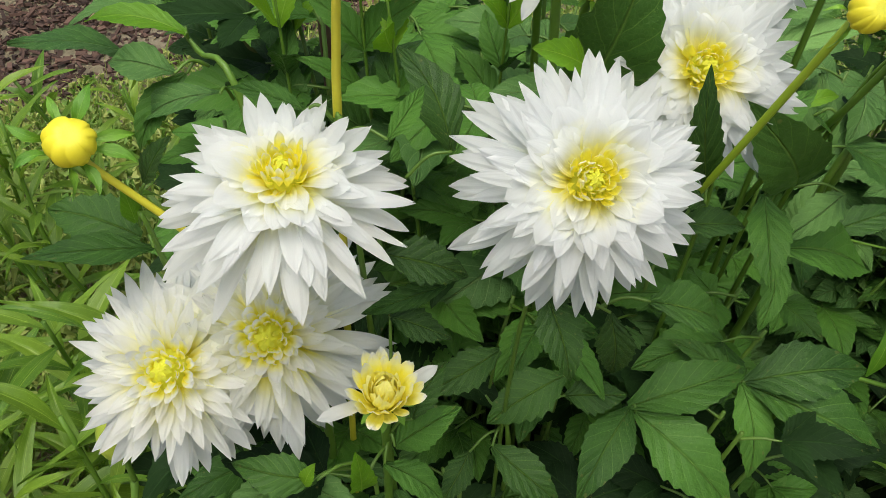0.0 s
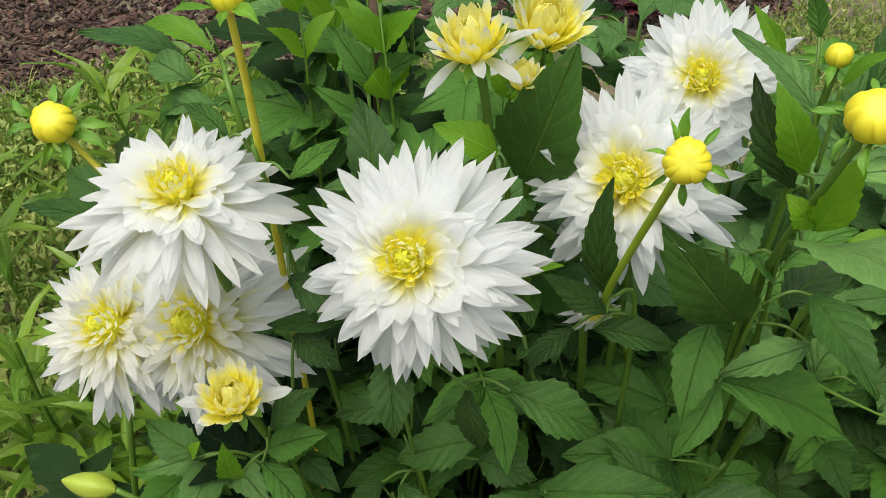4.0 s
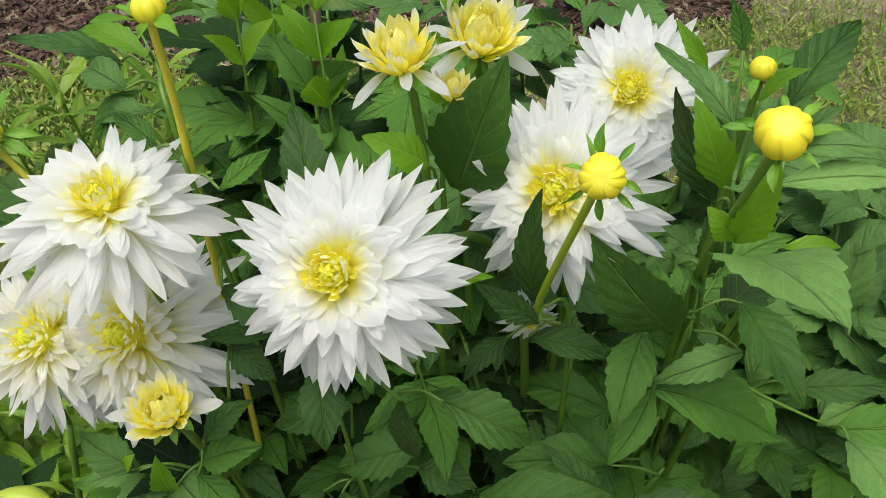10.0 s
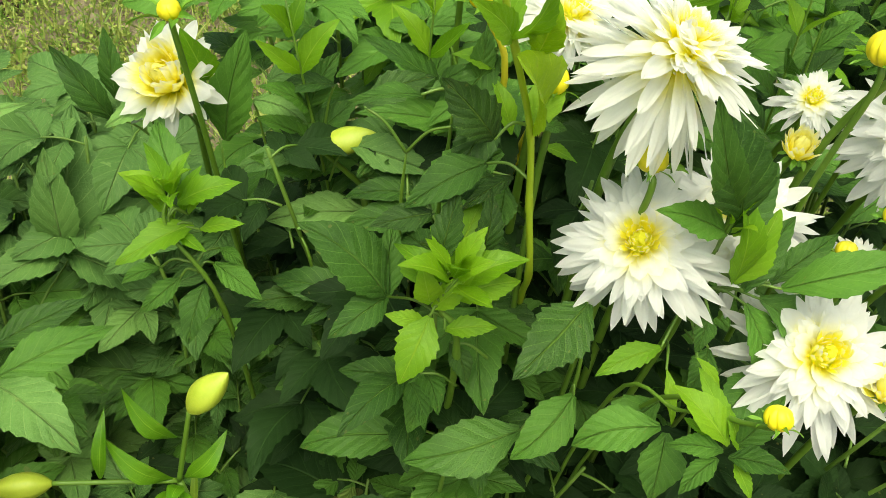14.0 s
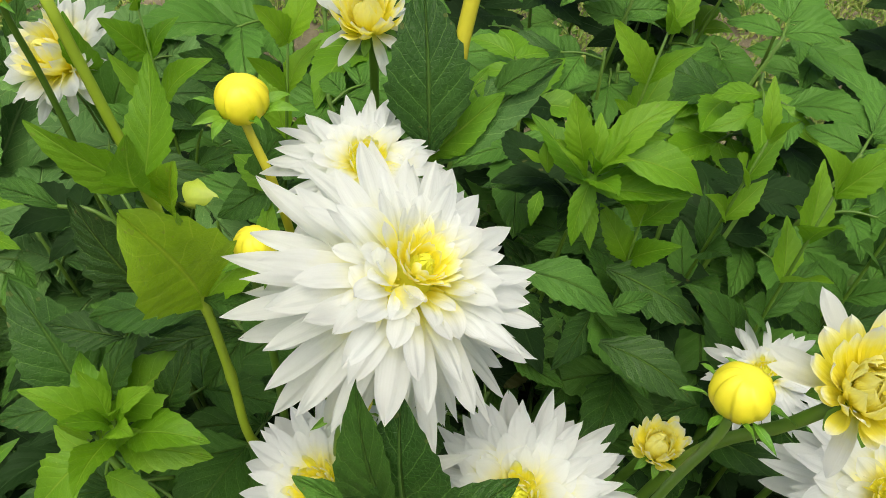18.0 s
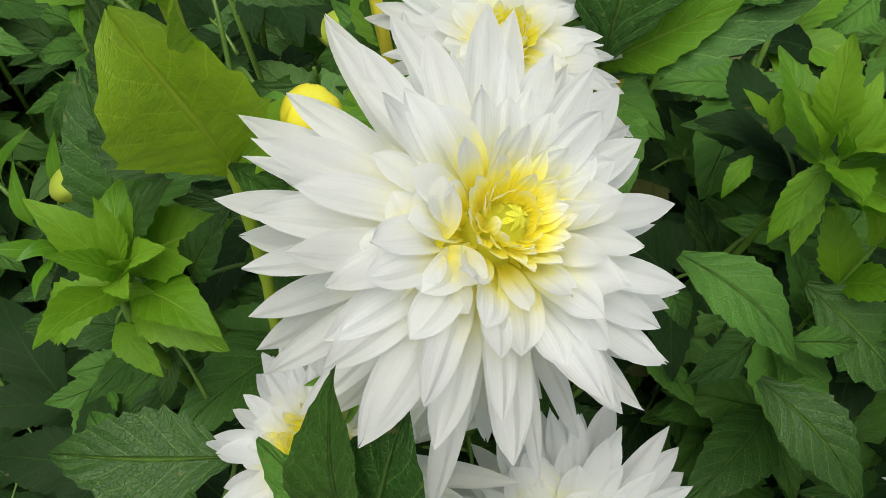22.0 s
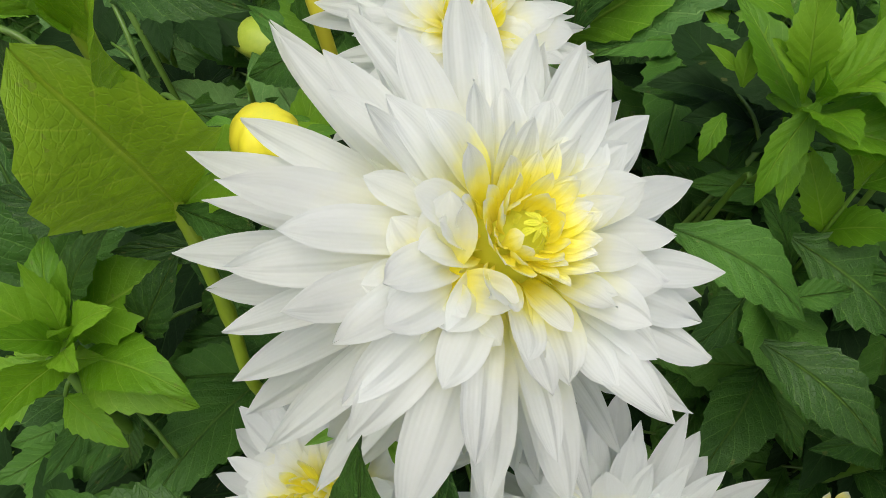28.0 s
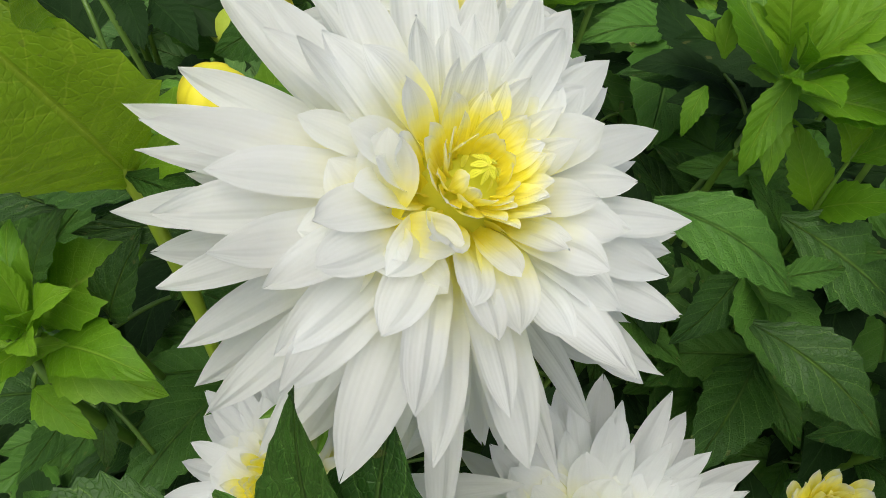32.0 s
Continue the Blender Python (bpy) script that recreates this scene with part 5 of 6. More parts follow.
shoot_n = shoot((0.288, 0.797, -0.010), "dusty grey dahlia leaves against the lawn", [(0.288, 0.751, 0.497), (0.289, 0.677, 0.829), (0.291, 0.705, 0.883)], 0.0034, 0.0018, STEM_GREEN)
leaf(shoot_n, (0.288, 0.706, 0.876), (0.283, 0.727, 0.949), 0.24, "grey")
leaf(shoot_n, (0.288, 0.706, 0.876), (0.324, 0.721, 0.919), 0.2, "grey")
leaf(shoot_n, (0.288, 0.706, 0.876), (0.246, 0.703, 0.910), 0.25, "grey")
leaf(shoot_n, (0.288, 0.706, 0.876), (0.364, 0.709, 0.893), 0.18, "grey")
leaf(shoot_n, (0.288, 0.691, 0.850), (0.233, 0.692, 0.835), 0.3, "grey")
leaf(shoot_n, (0.288, 0.691, 0.850), (0.312, 0.709, 0.833), 0.26, "grey")
leaf(shoot_n, (0.288, 0.691, 0.850), (0.400, 0.722, 0.863), 0.15, "grey")

shoot_o = shoot((0.239, 0.645, -0.010), "green dahlia leaves with pale midribs", [(0.241, 0.599, 0.474), (0.244, 0.525, 0.791), (0.260, 0.572, 0.845)], 0.0034, 0.0018, STEM_GREEN)
leaf(shoot_o, (0.257, 0.560, 0.843), (0.304, 0.598, 0.866), 0.28, "mid", stem=(0.258, 0.566, 0.838))
leaf(shoot_o, (0.250, 0.562, 0.836), (0.238, 0.576, 0.894), 0.26, "mid", stem=(0.257, 0.562, 0.833))
leaf(shoot_o, (0.304, 0.625, 0.835), (0.347, 0.641, 0.837), 0.18, "fresh", stem=(0.260, 0.572, 0.845))
leaf(shoot_o, (0.269, 0.578, 0.792), (0.308, 0.629, 0.821), 0.3, "deep", stem=(0.253, 0.551, 0.821))
leaf(shoot_o, (0.306, 0.556, 0.742), (0.328, 0.582, 0.797), 0.28, "grey", stem=(0.244, 0.525, 0.791))
leaf(shoot_o, (0.340, 0.569, 0.741), (0.418, 0.592, 0.752), 0.2, "mid", stem=(0.247, 0.533, 0.800))

shoot_p = shoot((0.678, 0.533, -0.010), "bright lime-green young dahlia shoot", [(0.678, 0.487, 0.477), (0.678, 0.413, 0.795), (0.665, 0.409, 0.853), (0.678, 0.409, 0.879)], 0.0045, 0.0025, STEM_GREEN)
leaf(shoot_p, (0.637, 0.442, 0.838), (0.586, 0.476, 0.889), 0.32, "mid", stem=(0.667, 0.410, 0.842))
leaf(shoot_p, (0.637, 0.442, 0.838), (0.653, 0.481, 0.870), 0.27, "mid", stem=(0.667, 0.410, 0.842))
leaf(shoot_p, (0.637, 0.442, 0.838), (0.591, 0.423, 0.830), 0.27, "mid", stem=(0.667, 0.410, 0.842))
leaf(shoot_p, (0.669, 0.412, 0.877), (0.703, 0.445, 0.904), 0.30, "fresh", normal=(0, -0.8, 0.8), stem=(0.676, 0.409, 0.874))
leaf(shoot_p, (0.657, 0.406, 0.849), (0.630, 0.386, 0.813), 0.32, "fresh", stem=(0.665, 0.409, 0.851))
leaf(shoot_p, (0.672, 0.409, 0.860), (0.722, 0.413, 0.857), 0.27, "fresh")
leaf(shoot_p, (0.656, 0.416, 0.867), (0.661, 0.454, 0.858), 0.34, "fresh", normal=(0, -0.8, 0.8), stem=(0.669, 0.409, 0.861))
leaf(shoot_p, (0.666, 0.402, 0.838), (0.700, 0.394, 0.838), 0.24, "fresh", stem=(0.668, 0.410, 0.839))
leaf(shoot_p, (0.660, 0.410, 0.852), (0.689, 0.409, 0.878), 0.27, "fresh")
leaf(shoot_p, (0.658, 0.408, 0.859), (0.654, 0.414, 0.892), 0.30, "fresh", normal=(0, -1, 0.5), stem=(0.666, 0.409, 0.855))
leaf(shoot_p, (0.655, 0.412, 0.840), (0.630, 0.420, 0.845), 0.32, "fresh", stem=(0.667, 0.410, 0.842))

shoot_q = shoot((0.528, 0.658, -0.010), "bright green young dahlia shoot among dark leaves", [(0.527, 0.613, 0.457), (0.523, 0.538, 0.762), (0.498, 0.543, 0.848), (0.506, 0.551, 0.877)], 0.0034, 0.0018, STEM_GREEN)
leaf(shoot_q, (0.513, 0.558, 0.863), (0.504, 0.617, 0.895), 0.26, "mid", stem=(0.504, 0.549, 0.868))
leaf(shoot_q, (0.516, 0.545, 0.848), (0.459, 0.528, 0.837), 0.22, "fresh", stem=(0.499, 0.543, 0.843))
leaf(shoot_q, (0.520, 0.542, 0.844), (0.553, 0.531, 0.850), 0.2, "fresh", stem=(0.501, 0.543, 0.839))
leaf(shoot_q, (0.510, 0.552, 0.854), (0.531, 0.562, 0.886), 0.2, "fresh", stem=(0.501, 0.546, 0.859))
leaf(shoot_q, (0.504, 0.552, 0.855), (0.484, 0.560, 0.875), 0.24, "fresh", stem=(0.501, 0.546, 0.857))
leaf(shoot_q, (0.514, 0.550, 0.853), (0.533, 0.553, 0.873), 0.24, "fresh", stem=(0.501, 0.546, 0.858))
leaf(shoot_q, (0.505, 0.544, 0.844), (0.522, 0.525, 0.836), 0.25, "fresh")
leaf(shoot_q, (0.503, 0.550, 0.851), (0.496, 0.556, 0.871), 0.3, "fresh", stem=(0.500, 0.545, 0.854))
leaf(shoot_q, (0.524, 0.544, 0.807), (0.554, 0.520, 0.781), 0.27, "mid", stem=(0.511, 0.541, 0.803))
leaf(shoot_q, (0.514, 0.535, 0.795), (0.493, 0.509, 0.761), 0.27, "mid")
leaf(shoot_q, (0.497, 0.541, 0.801), (0.463, 0.532, 0.782), 0.27, "mid", stem=(0.511, 0.541, 0.805))
leaf(shoot_q, (0.530, 0.551, 0.815), (0.545, 0.542, 0.800), 0.27, "mid", stem=(0.509, 0.541, 0.810))
leaf(shoot_q, (0.484, 0.549, 0.808), (0.454, 0.548, 0.800), 0.27, "mid", stem=(0.508, 0.541, 0.815))

shoot_r = shoot((0.543, 0.776, -0.010), "broad green dahlia leaves beside a small bloom", [(0.543, 0.731, 0.448), (0.543, 0.656, 0.747), (0.545, 0.667, 0.836)], 0.0034, 0.0018, STEM_GREEN)
leaf(shoot_r, (0.549, 0.665, 0.834), (0.583, 0.675, 0.928), 0.22, "mid", normal=(0, -1, 0.4))
leaf(shoot_r, (0.463, 0.690, 0.855), (0.429, 0.713, 0.918), 0.18, "mid", normal=(0, -1, 0.5), stem=(0.545, 0.667, 0.836))
leaf(shoot_r, (0.514, 0.680, 0.869), (0.458, 0.668, 0.863), 0.3, "grey", stem=(0.545, 0.667, 0.836))
leaf(shoot_r, (0.543, 0.674, 0.889), (0.533, 0.666, 0.941), 0.35, "fresh", normal=(0, -1, 0.3), stem=(0.545, 0.667, 0.836))
leaf(shoot_r, (0.469, 0.695, 0.872), (0.473, 0.714, 0.927), 0.2, "mid", normal=(0, -1, 0.3), stem=(0.545, 0.667, 0.836))

shoot_s = shoot((0.754, 0.700, -0.010), "light green dahlia leaves on a thick stem", [(0.751, 0.655, 0.506), (0.747, 0.580, 0.843), (0.739, 0.573, 0.871), (0.726, 0.598, 0.944)], 0.006, 0.004, STEM_GREEN)
leaf(shoot_s, (0.734, 0.574, 0.874), (0.649, 0.583, 0.896), 0.2, "mid")
leaf(shoot_s, (0.717, 0.584, 0.908), (0.660, 0.594, 0.953), 0.24, "mid", stem=(0.732, 0.586, 0.910))
leaf(shoot_s, (0.714, 0.582, 0.907), (0.744, 0.576, 0.925), 0.24, "mid", stem=(0.732, 0.586, 0.909))
leaf(shoot_s, (0.727, 0.586, 0.906), (0.677, 0.583, 0.917), 0.2, "grey")
leaf(shoot_s, (0.717, 0.461, 0.910), (0.659, 0.458, 0.905), 0.3, "mid", stem=(0.738, 0.574, 0.875))

shoot_t = shoot((0.604, 0.707, -0.010), "dusty green dahlia leaves with pest marks", [(0.603, 0.661, 0.439), (0.601, 0.587, 0.732), (0.591, 0.613, 0.778)], 0.0034, 0.0018, STEM_GREEN)
leaf(shoot_t, (0.655, 0.596, 0.785), (0.570, 0.615, 0.780), 0.25, "grey", stem=(0.594, 0.606, 0.765))
leaf(shoot_t, (0.623, 0.619, 0.844), (0.552, 0.626, 0.828), 0.2, "grey", stem=(0.591, 0.613, 0.778))
leaf(shoot_t, (0.592, 0.659, 0.889), (0.639, 0.658, 0.902), 0.3, "grey", stem=(0.591, 0.613, 0.778))
leaf(shoot_t, (0.578, 0.661, 0.872), (0.617, 0.632, 0.859), 0.3, "grey", stem=(0.591, 0.613, 0.778))
leaf(shoot_t, (0.644, 0.600, 0.856), (0.710, 0.560, 0.838), 0.25, "grey", stem=(0.591, 0.613, 0.778))
leaf(shoot_t, (0.641, 0.624, 0.897), (0.593, 0.630, 0.893), 0.24, "mid", stem=(0.591, 0.613, 0.778))
leaf(shoot_t, (0.608, 0.567, 0.722), (0.537, 0.569, 0.729), 0.25, "deep", stem=(0.601, 0.587, 0.732))
leaf(shoot_t, (0.610, 0.567, 0.733), (0.628, 0.588, 0.788), 0.28, "deep", stem=(0.601, 0.587, 0.732))
leaf(shoot_t, (0.626, 0.526, 0.705), (0.549, 0.511, 0.682), 0.3, "deep", stem=(0.601, 0.587, 0.732))
leaf(shoot_t, (0.640, 0.493, 0.704), (0.597, 0.489, 0.683), 0.3, "mid", stem=(0.601, 0.587, 0.732))
leaf(shoot_t, (0.641, 0.497, 0.707), (0.679, 0.468, 0.688), 0.28, "mid", stem=(0.601, 0.587, 0.732))
leaf(shoot_t, (0.645, 0.477, 0.686), (0.650, 0.444, 0.652), 0.32, "mid", stem=(0.601, 0.587, 0.732))
leaf(shoot_t, (0.636, 0.485, 0.696), (0.612, 0.474, 0.672), 0.34, "mid", stem=(0.601, 0.587, 0.732))

shoot_u = shoot((0.750, 0.493, -0.010), "broad toothed dahlia leaves near the path", [(0.750, 0.447, 0.464), (0.751, 0.373, 0.774), (0.752, 0.379, 0.847)], 0.0034, 0.0018, STEM_GREEN)
leaf(shoot_u, (0.754, 0.377, 0.862), (0.691, 0.342, 0.849), 0.3, "deep", stem=(0.752, 0.379, 0.847))
leaf(shoot_u, (0.717, 0.378, 0.738), (0.630, 0.389, 0.719), 0.3, "mid", stem=(0.751, 0.373, 0.774))
leaf(shoot_u, (0.803, 0.344, 0.783), (0.734, 0.333, 0.774), 0.26, "mid", stem=(0.751, 0.373, 0.782))
leaf(shoot_u, (0.749, 0.366, 0.783), (0.699, 0.352, 0.746), 0.32, "mid", stem=(0.751, 0.373, 0.783))
leaf(shoot_u, (0.644, 0.431, 0.687), (0.560, 0.461, 0.664), 0.26, "mid", stem=(0.751, 0.373, 0.774))
leaf(shoot_u, (0.676, 0.420, 0.802), (0.683, 0.402, 0.775), 0.3, "deep", stem=(0.751, 0.375, 0.804))
leaf(shoot_u, (0.655, 0.427, 0.767), (0.638, 0.402, 0.733), 0.35, "mid", stem=(0.751, 0.373, 0.774))

shoot_v = shoot((0.790, 0.620, -0.010), "tall yellow-green dahlia stem with folded upper leaves", [(0.778, 0.570, 0.450), (0.752, 0.480, 0.750), (0.737, 0.434, 0.841), (0.730, 0.429, 0.909), (0.724, 0.424, 0.968), (0.710, 0.422, 1.026), (0.688, 0.419, 1.113)], 0.003, 0.0019, STEM_OLIVE)
leaf(shoot_v, (0.724, 0.424, 0.968), (0.706, 0.406, 1.031), 0.38, "lime", normal=(0.18, -0.45, 0.88))
leaf(shoot_v, (0.722, 0.421, 1.020), (0.727, 0.411, 1.056), 0.3, "lime", normal=(0.18, -0.45, 0.88))
leaf(shoot_v, (0.708, 0.422, 1.031), (0.720, 0.397, 1.076), 0.2, "fresh", normal=(0, -1, 0.3))
leaf(shoot_v, (0.708, 0.422, 1.031), (0.678, 0.407, 1.066), 0.22, "fresh", normal=(0, -1, 0.4))
leaf(shoot_v, (0.708, 0.422, 1.031), (0.703, 0.452, 1.071), 0.25, "fresh", normal=(0, -1, 0.4))
leaf(shoot_v, (0.724, 0.424, 0.968), (0.754, 0.454, 0.988), 0.25, "fresh")
leaf(shoot_v, (0.701, 0.422, 0.969), (0.671, 0.429, 1.011), 0.3, "deep", normal=(-0.2, -0.8, 0.8), stem=(0.722, 0.424, 0.974))
leaf(shoot_v, (0.726, 0.421, 0.973), (0.749, 0.427, 0.963), 0.22, "mid")
leaf(shoot_v, (0.661, 0.434, 0.999), (0.620, 0.440, 0.996), 0.16, "mid", stem=(0.713, 0.423, 1.011))
leaf(shoot_v, (0.708, 0.451, 0.930), (0.652, 0.445, 0.911), 0.26, "mid", stem=(0.728, 0.427, 0.930))

shoot_w = shoot((0.834, 0.509, -0.010), "green dahlia shoot with glossy leaves before white blooms", [(0.834, 0.463, 0.479), (0.833, 0.389, 0.799), (0.828, 0.371, 0.869), (0.828, 0.359, 0.919)], 0.0045, 0.003, STEM_GREEN)
leaf(shoot_w, (0.832, 0.356, 0.932), (0.8185, 0.3763, 0.998), 0.32, "mid", normal=(0.1, -1, 0.35), stem=(0.828, 0.359, 0.919))
leaf(shoot_w, (0.828, 0.359, 0.919), (0.780, 0.365, 0.943), 0.26, "mid", normal=(-0.2, -0.7, 0.8))
leaf(shoot_w, (0.828, 0.359, 0.919), (0.870, 0.383, 0.945), 0.26, "mid", normal=(0.2, -0.7, 0.8))
leaf(shoot_w, (0.826, 0.356, 0.938), (0.8036, 0.3673, 1.0135), 0.16, "mid", normal=(-0.4, -1, 0.35), stem=(0.828, 0.363, 0.901))
leaf(shoot_w, (0.836, 0.349, 0.884), (0.836, 0.366, 0.950), 0.2, "fresh", normal=(0, -1, 0.4), stem=(0.828, 0.366, 0.888))
leaf(shoot_w, (0.836, 0.349, 0.884), (0.866, 0.364, 0.925), 0.28, "fresh", normal=(0.3, -0.8, 0.6), stem=(0.828, 0.366, 0.888))
leaf(shoot_w, (0.846, 0.349, 0.874), (0.890, 0.373, 0.906), 0.25, "mid", stem=(0.828, 0.368, 0.879))
leaf(shoot_w, (0.874, 0.347, 0.870), (0.953, 0.323, 0.898), 0.2, "mid", normal=(0, -0.5, 1), stem=(0.828, 0.369, 0.875))
leaf(shoot_w, (0.875, 0.359, 0.864), (0.931, 0.373, 0.881), 0.2, "mid", stem=(0.828, 0.372, 0.864))
leaf(shoot_w, (0.856, 0.353, 0.855), (0.869, 0.324, 0.799), 0.28, "mid", stem=(0.829, 0.374, 0.858))
leaf(shoot_w, (0.868, 0.356, 0.854), (0.906, 0.330, 0.812), 0.3, "mid", stem=(0.829, 0.374, 0.856))
leaf(shoot_w, (0.831, 0.355, 0.852), (0.819, 0.343, 0.830), 0.3, "mid", stem=(0.829, 0.374, 0.857))
leaf(shoot_w, (0.797, 0.350, 0.835), (0.751, 0.348, 0.824), 0.24, "fresh", stem=(0.830, 0.377, 0.844))
leaf(shoot_w, (0.821, 0.342, 0.826), (0.833, 0.324, 0.802), 0.18, "fresh", stem=(0.830, 0.379, 0.836))
leaf(shoot_w, (0.798, 0.340, 0.824), (0.796, 0.318, 0.794), 0.14, "fresh", stem=(0.830, 0.379, 0.837))
leaf(shoot_w, (0.838, 0.353, 0.817), (0.820, 0.340, 0.795), 0.4, "mid", stem=(0.831, 0.382, 0.824))
leaf(shoot_w, (0.869, 0.334, 0.804), (0.824, 0.310, 0.791), 0.3, "mid", stem=(0.832, 0.385, 0.815))

shoot_x = shoot((0.887, 0.720, -0.010), "lime-green young dahlia shoot behind the large bloom", [(0.887, 0.674, 0.516), (0.888, 0.600, 0.860), (0.891, 0.585, 0.900), (0.893, 0.577, 0.932)], 0.0022, 0.0014, STEM_GREEN)
leaf(shoot_x, (0.895, 0.584, 0.944), (0.949, 0.574, 0.955), 0.25, "fresh")
leaf(shoot_x, (0.884, 0.593, 0.953), (0.930, 0.596, 0.977), 0.2, "fresh")
leaf(shoot_x, (0.868, 0.586, 0.943), (0.867, 0.600, 0.964), 0.26, "fresh")
leaf(shoot_x, (0.888, 0.582, 0.940), (0.900, 0.557, 0.915), 0.2, "fresh")
leaf(shoot_x, (0.866, 0.579, 0.934), (0.864, 0.564, 0.919), 0.24, "fresh")
leaf(shoot_x, (0.878, 0.586, 0.943), (0.901, 0.581, 0.941), 0.3, "fresh")
leaf(shoot_x, (0.864, 0.589, 0.947), (0.849, 0.591, 0.953), 0.24, "fresh")
leaf(shoot_x, (0.882, 0.594, 0.955), (0.894, 0.603, 0.973), 0.22, "fresh")
leaf(shoot_x, (0.860, 0.516, 0.930), (0.919, 0.516, 0.908), 0.27, "mid")
leaf(shoot_x, (0.917, 0.527, 0.872), (0.980, 0.512, 0.850), 0.26, "deep")
leaf(shoot_x, (0.917, 0.576, 0.885), (0.985, 0.572, 0.855), 0.28, "deep")
leaf(shoot_x, (0.921, 0.548, 0.878), (0.947, 0.564, 0.881), 0.25, "mid")
leaf(shoot_x, (0.861, 0.512, 0.916), (0.877, 0.506, 0.904), 0.3, "mid")

shoot_y = shoot((0.800, 0.680, -0.010), "fresh green dahlia leaves beside a cream bloom", [(0.800, 0.634, 0.528), (0.800, 0.560, 0.880), (0.800, 0.540, 0.965)], 0.0034, 0.0018, STEM_GREEN)
leaf(shoot_y, (0.803, 0.529, 0.984), (0.835, 0.541, 1.022), 0.24, "fresh", normal=(0, -0.6, 1), stem=(0.800, 0.540, 0.965))
leaf(shoot_y, (0.828, 0.547, 1.014), (0.860, 0.558, 1.034), 0.22, "mid", stem=(0.800, 0.540, 0.965))
leaf(shoot_y, (0.801, 0.540, 0.977), (0.788, 0.558, 1.025), 0.26, "mid", normal=(0, -1, 0.6), stem=(0.800, 0.540, 0.965))

leaf(shoot_y, (0.804, 0.520, 0.994), (0.788, 0.560, 1.064), 0.27, "mid", normal=(0, -1, 0.45), stem=(0.800, 0.540, 0.965))
leaf(shoot_y, (0.805, 0.530, 0.979), (0.860, 0.560, 1.031), 0.2, "grey", normal=(-0.5, -0.8, 0.5), stem=(0.800, 0.540, 0.965))
leaf(shoot_y, (0.805, 0.530, 0.979), (0.825, 0.556, 1.024), 0.26, "fresh", normal=(0.2, -1, 0.5))
leaf(shoot_x, (0.902, 0.575, 0.972), (0.956, 0.580, 0.952), 0.27, "fresh")
leaf(shoot_x, (0.895, 0.575, 0.965), (0.934, 0.600, 0.998), 0.24, "fresh")
leaf(shoot_x, (0.892, 0.570, 0.960), (0.888, 0.550, 0.922), 0.22, "fresh")
leaf(shoot_x, (0.885, 0.575, 0.965), (0.872, 0.585, 1.000), 0.26, "fresh", normal=(0, -1, 0.6))
young_leaves(shoot_p, (0.674, 0.409, 0.868), 11, 0.046, 610)
young_leaves(shoot_q, (0.505, 0.548, 0.866), 9, 0.044, 620)
young_leaves(shoot_w, (0.829, 0.358, 0.915), 6, 0.026, 630)
young_leaves(shoot_x, (0.892, 0.577, 0.945), 9, 0.042, 640)
shoot((0.800, 0.760, -0.010), "tall yellow-green dahlia flower stem", [(0.803, 0.700, 0.600), (0.804, 0.570, 0.900), (0.806, 0.543, 0.980), (0.810, 0.543, 1.030), (0.818, 0.553, 1.120)], 0.0046, 0.0036, STEM_YELLOW)
half_open((0.750, 0.620, 1.003), (-0.05, -0.35, 0.93), 0.0260, "yellow opening dahlia with white petals behind the clump", seed=30, white=9, flare=6)

shoot_z = shoot((0.659, 0.620, -0.010), "dahlia leaves beside the bloom, shade put into their deeper green", [(0.659, 0.574, 0.504), (0.660, 0.500, 0.840), (0.665, 0.490, 0.920)], 0.0034, 0.0018, STEM_GREEN)
# the deeper leaf green here stands in for shade beside the bloom
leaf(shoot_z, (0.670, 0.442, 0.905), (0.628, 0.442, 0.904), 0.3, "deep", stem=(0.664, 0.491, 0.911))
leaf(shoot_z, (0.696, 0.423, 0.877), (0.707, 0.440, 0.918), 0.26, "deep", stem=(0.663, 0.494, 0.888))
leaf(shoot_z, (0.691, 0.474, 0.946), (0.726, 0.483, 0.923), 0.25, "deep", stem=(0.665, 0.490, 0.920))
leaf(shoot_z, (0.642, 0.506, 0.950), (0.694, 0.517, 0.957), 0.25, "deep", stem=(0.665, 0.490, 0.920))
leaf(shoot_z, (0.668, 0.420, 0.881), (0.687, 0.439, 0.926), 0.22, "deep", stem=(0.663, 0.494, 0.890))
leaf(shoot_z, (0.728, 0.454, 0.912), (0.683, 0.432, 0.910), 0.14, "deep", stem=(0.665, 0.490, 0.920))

shoot_low = shoot((0.772, 0.480, -0.010), "small fresh dahlia leaves round a low yellow bud", [(0.773, 0.434, 0.468), (0.775, 0.360, 0.780), (0.780, 0.300, 0.840), (0.785, 0.275, 0.865)], 0.0022, 0.0012, STEM_GREEN)
leaf(shoot_low, (0.787, 0.260, 0.856), (0.770, 0.298, 0.870), 0.26, "fresh")
leaf(shoot_low, (0.787, 0.263, 0.858), (0.785, 0.299, 0.879), 0.2, "fresh")
leaf(shoot_low, (0.790, 0.258, 0.857), (0.819, 0.266, 0.882), 0.24, "mid")
leaf(shoot_low, (0.784, 0.259, 0.854), (0.758, 0.274, 0.849), 0.28, "mid")
leaf(shoot_low, (0.785, 0.255, 0.853), (0.808, 0.233, 0.859), 0.26, "mid")
leaf(shoot_low, (0.780, 0.257, 0.851), (0.755, 0.250, 0.837), 0.28, "mid")
leaf(shoot_low, (0.791, 0.255, 0.856), (0.793, 0.276, 0.869), 0.2, "fresh")
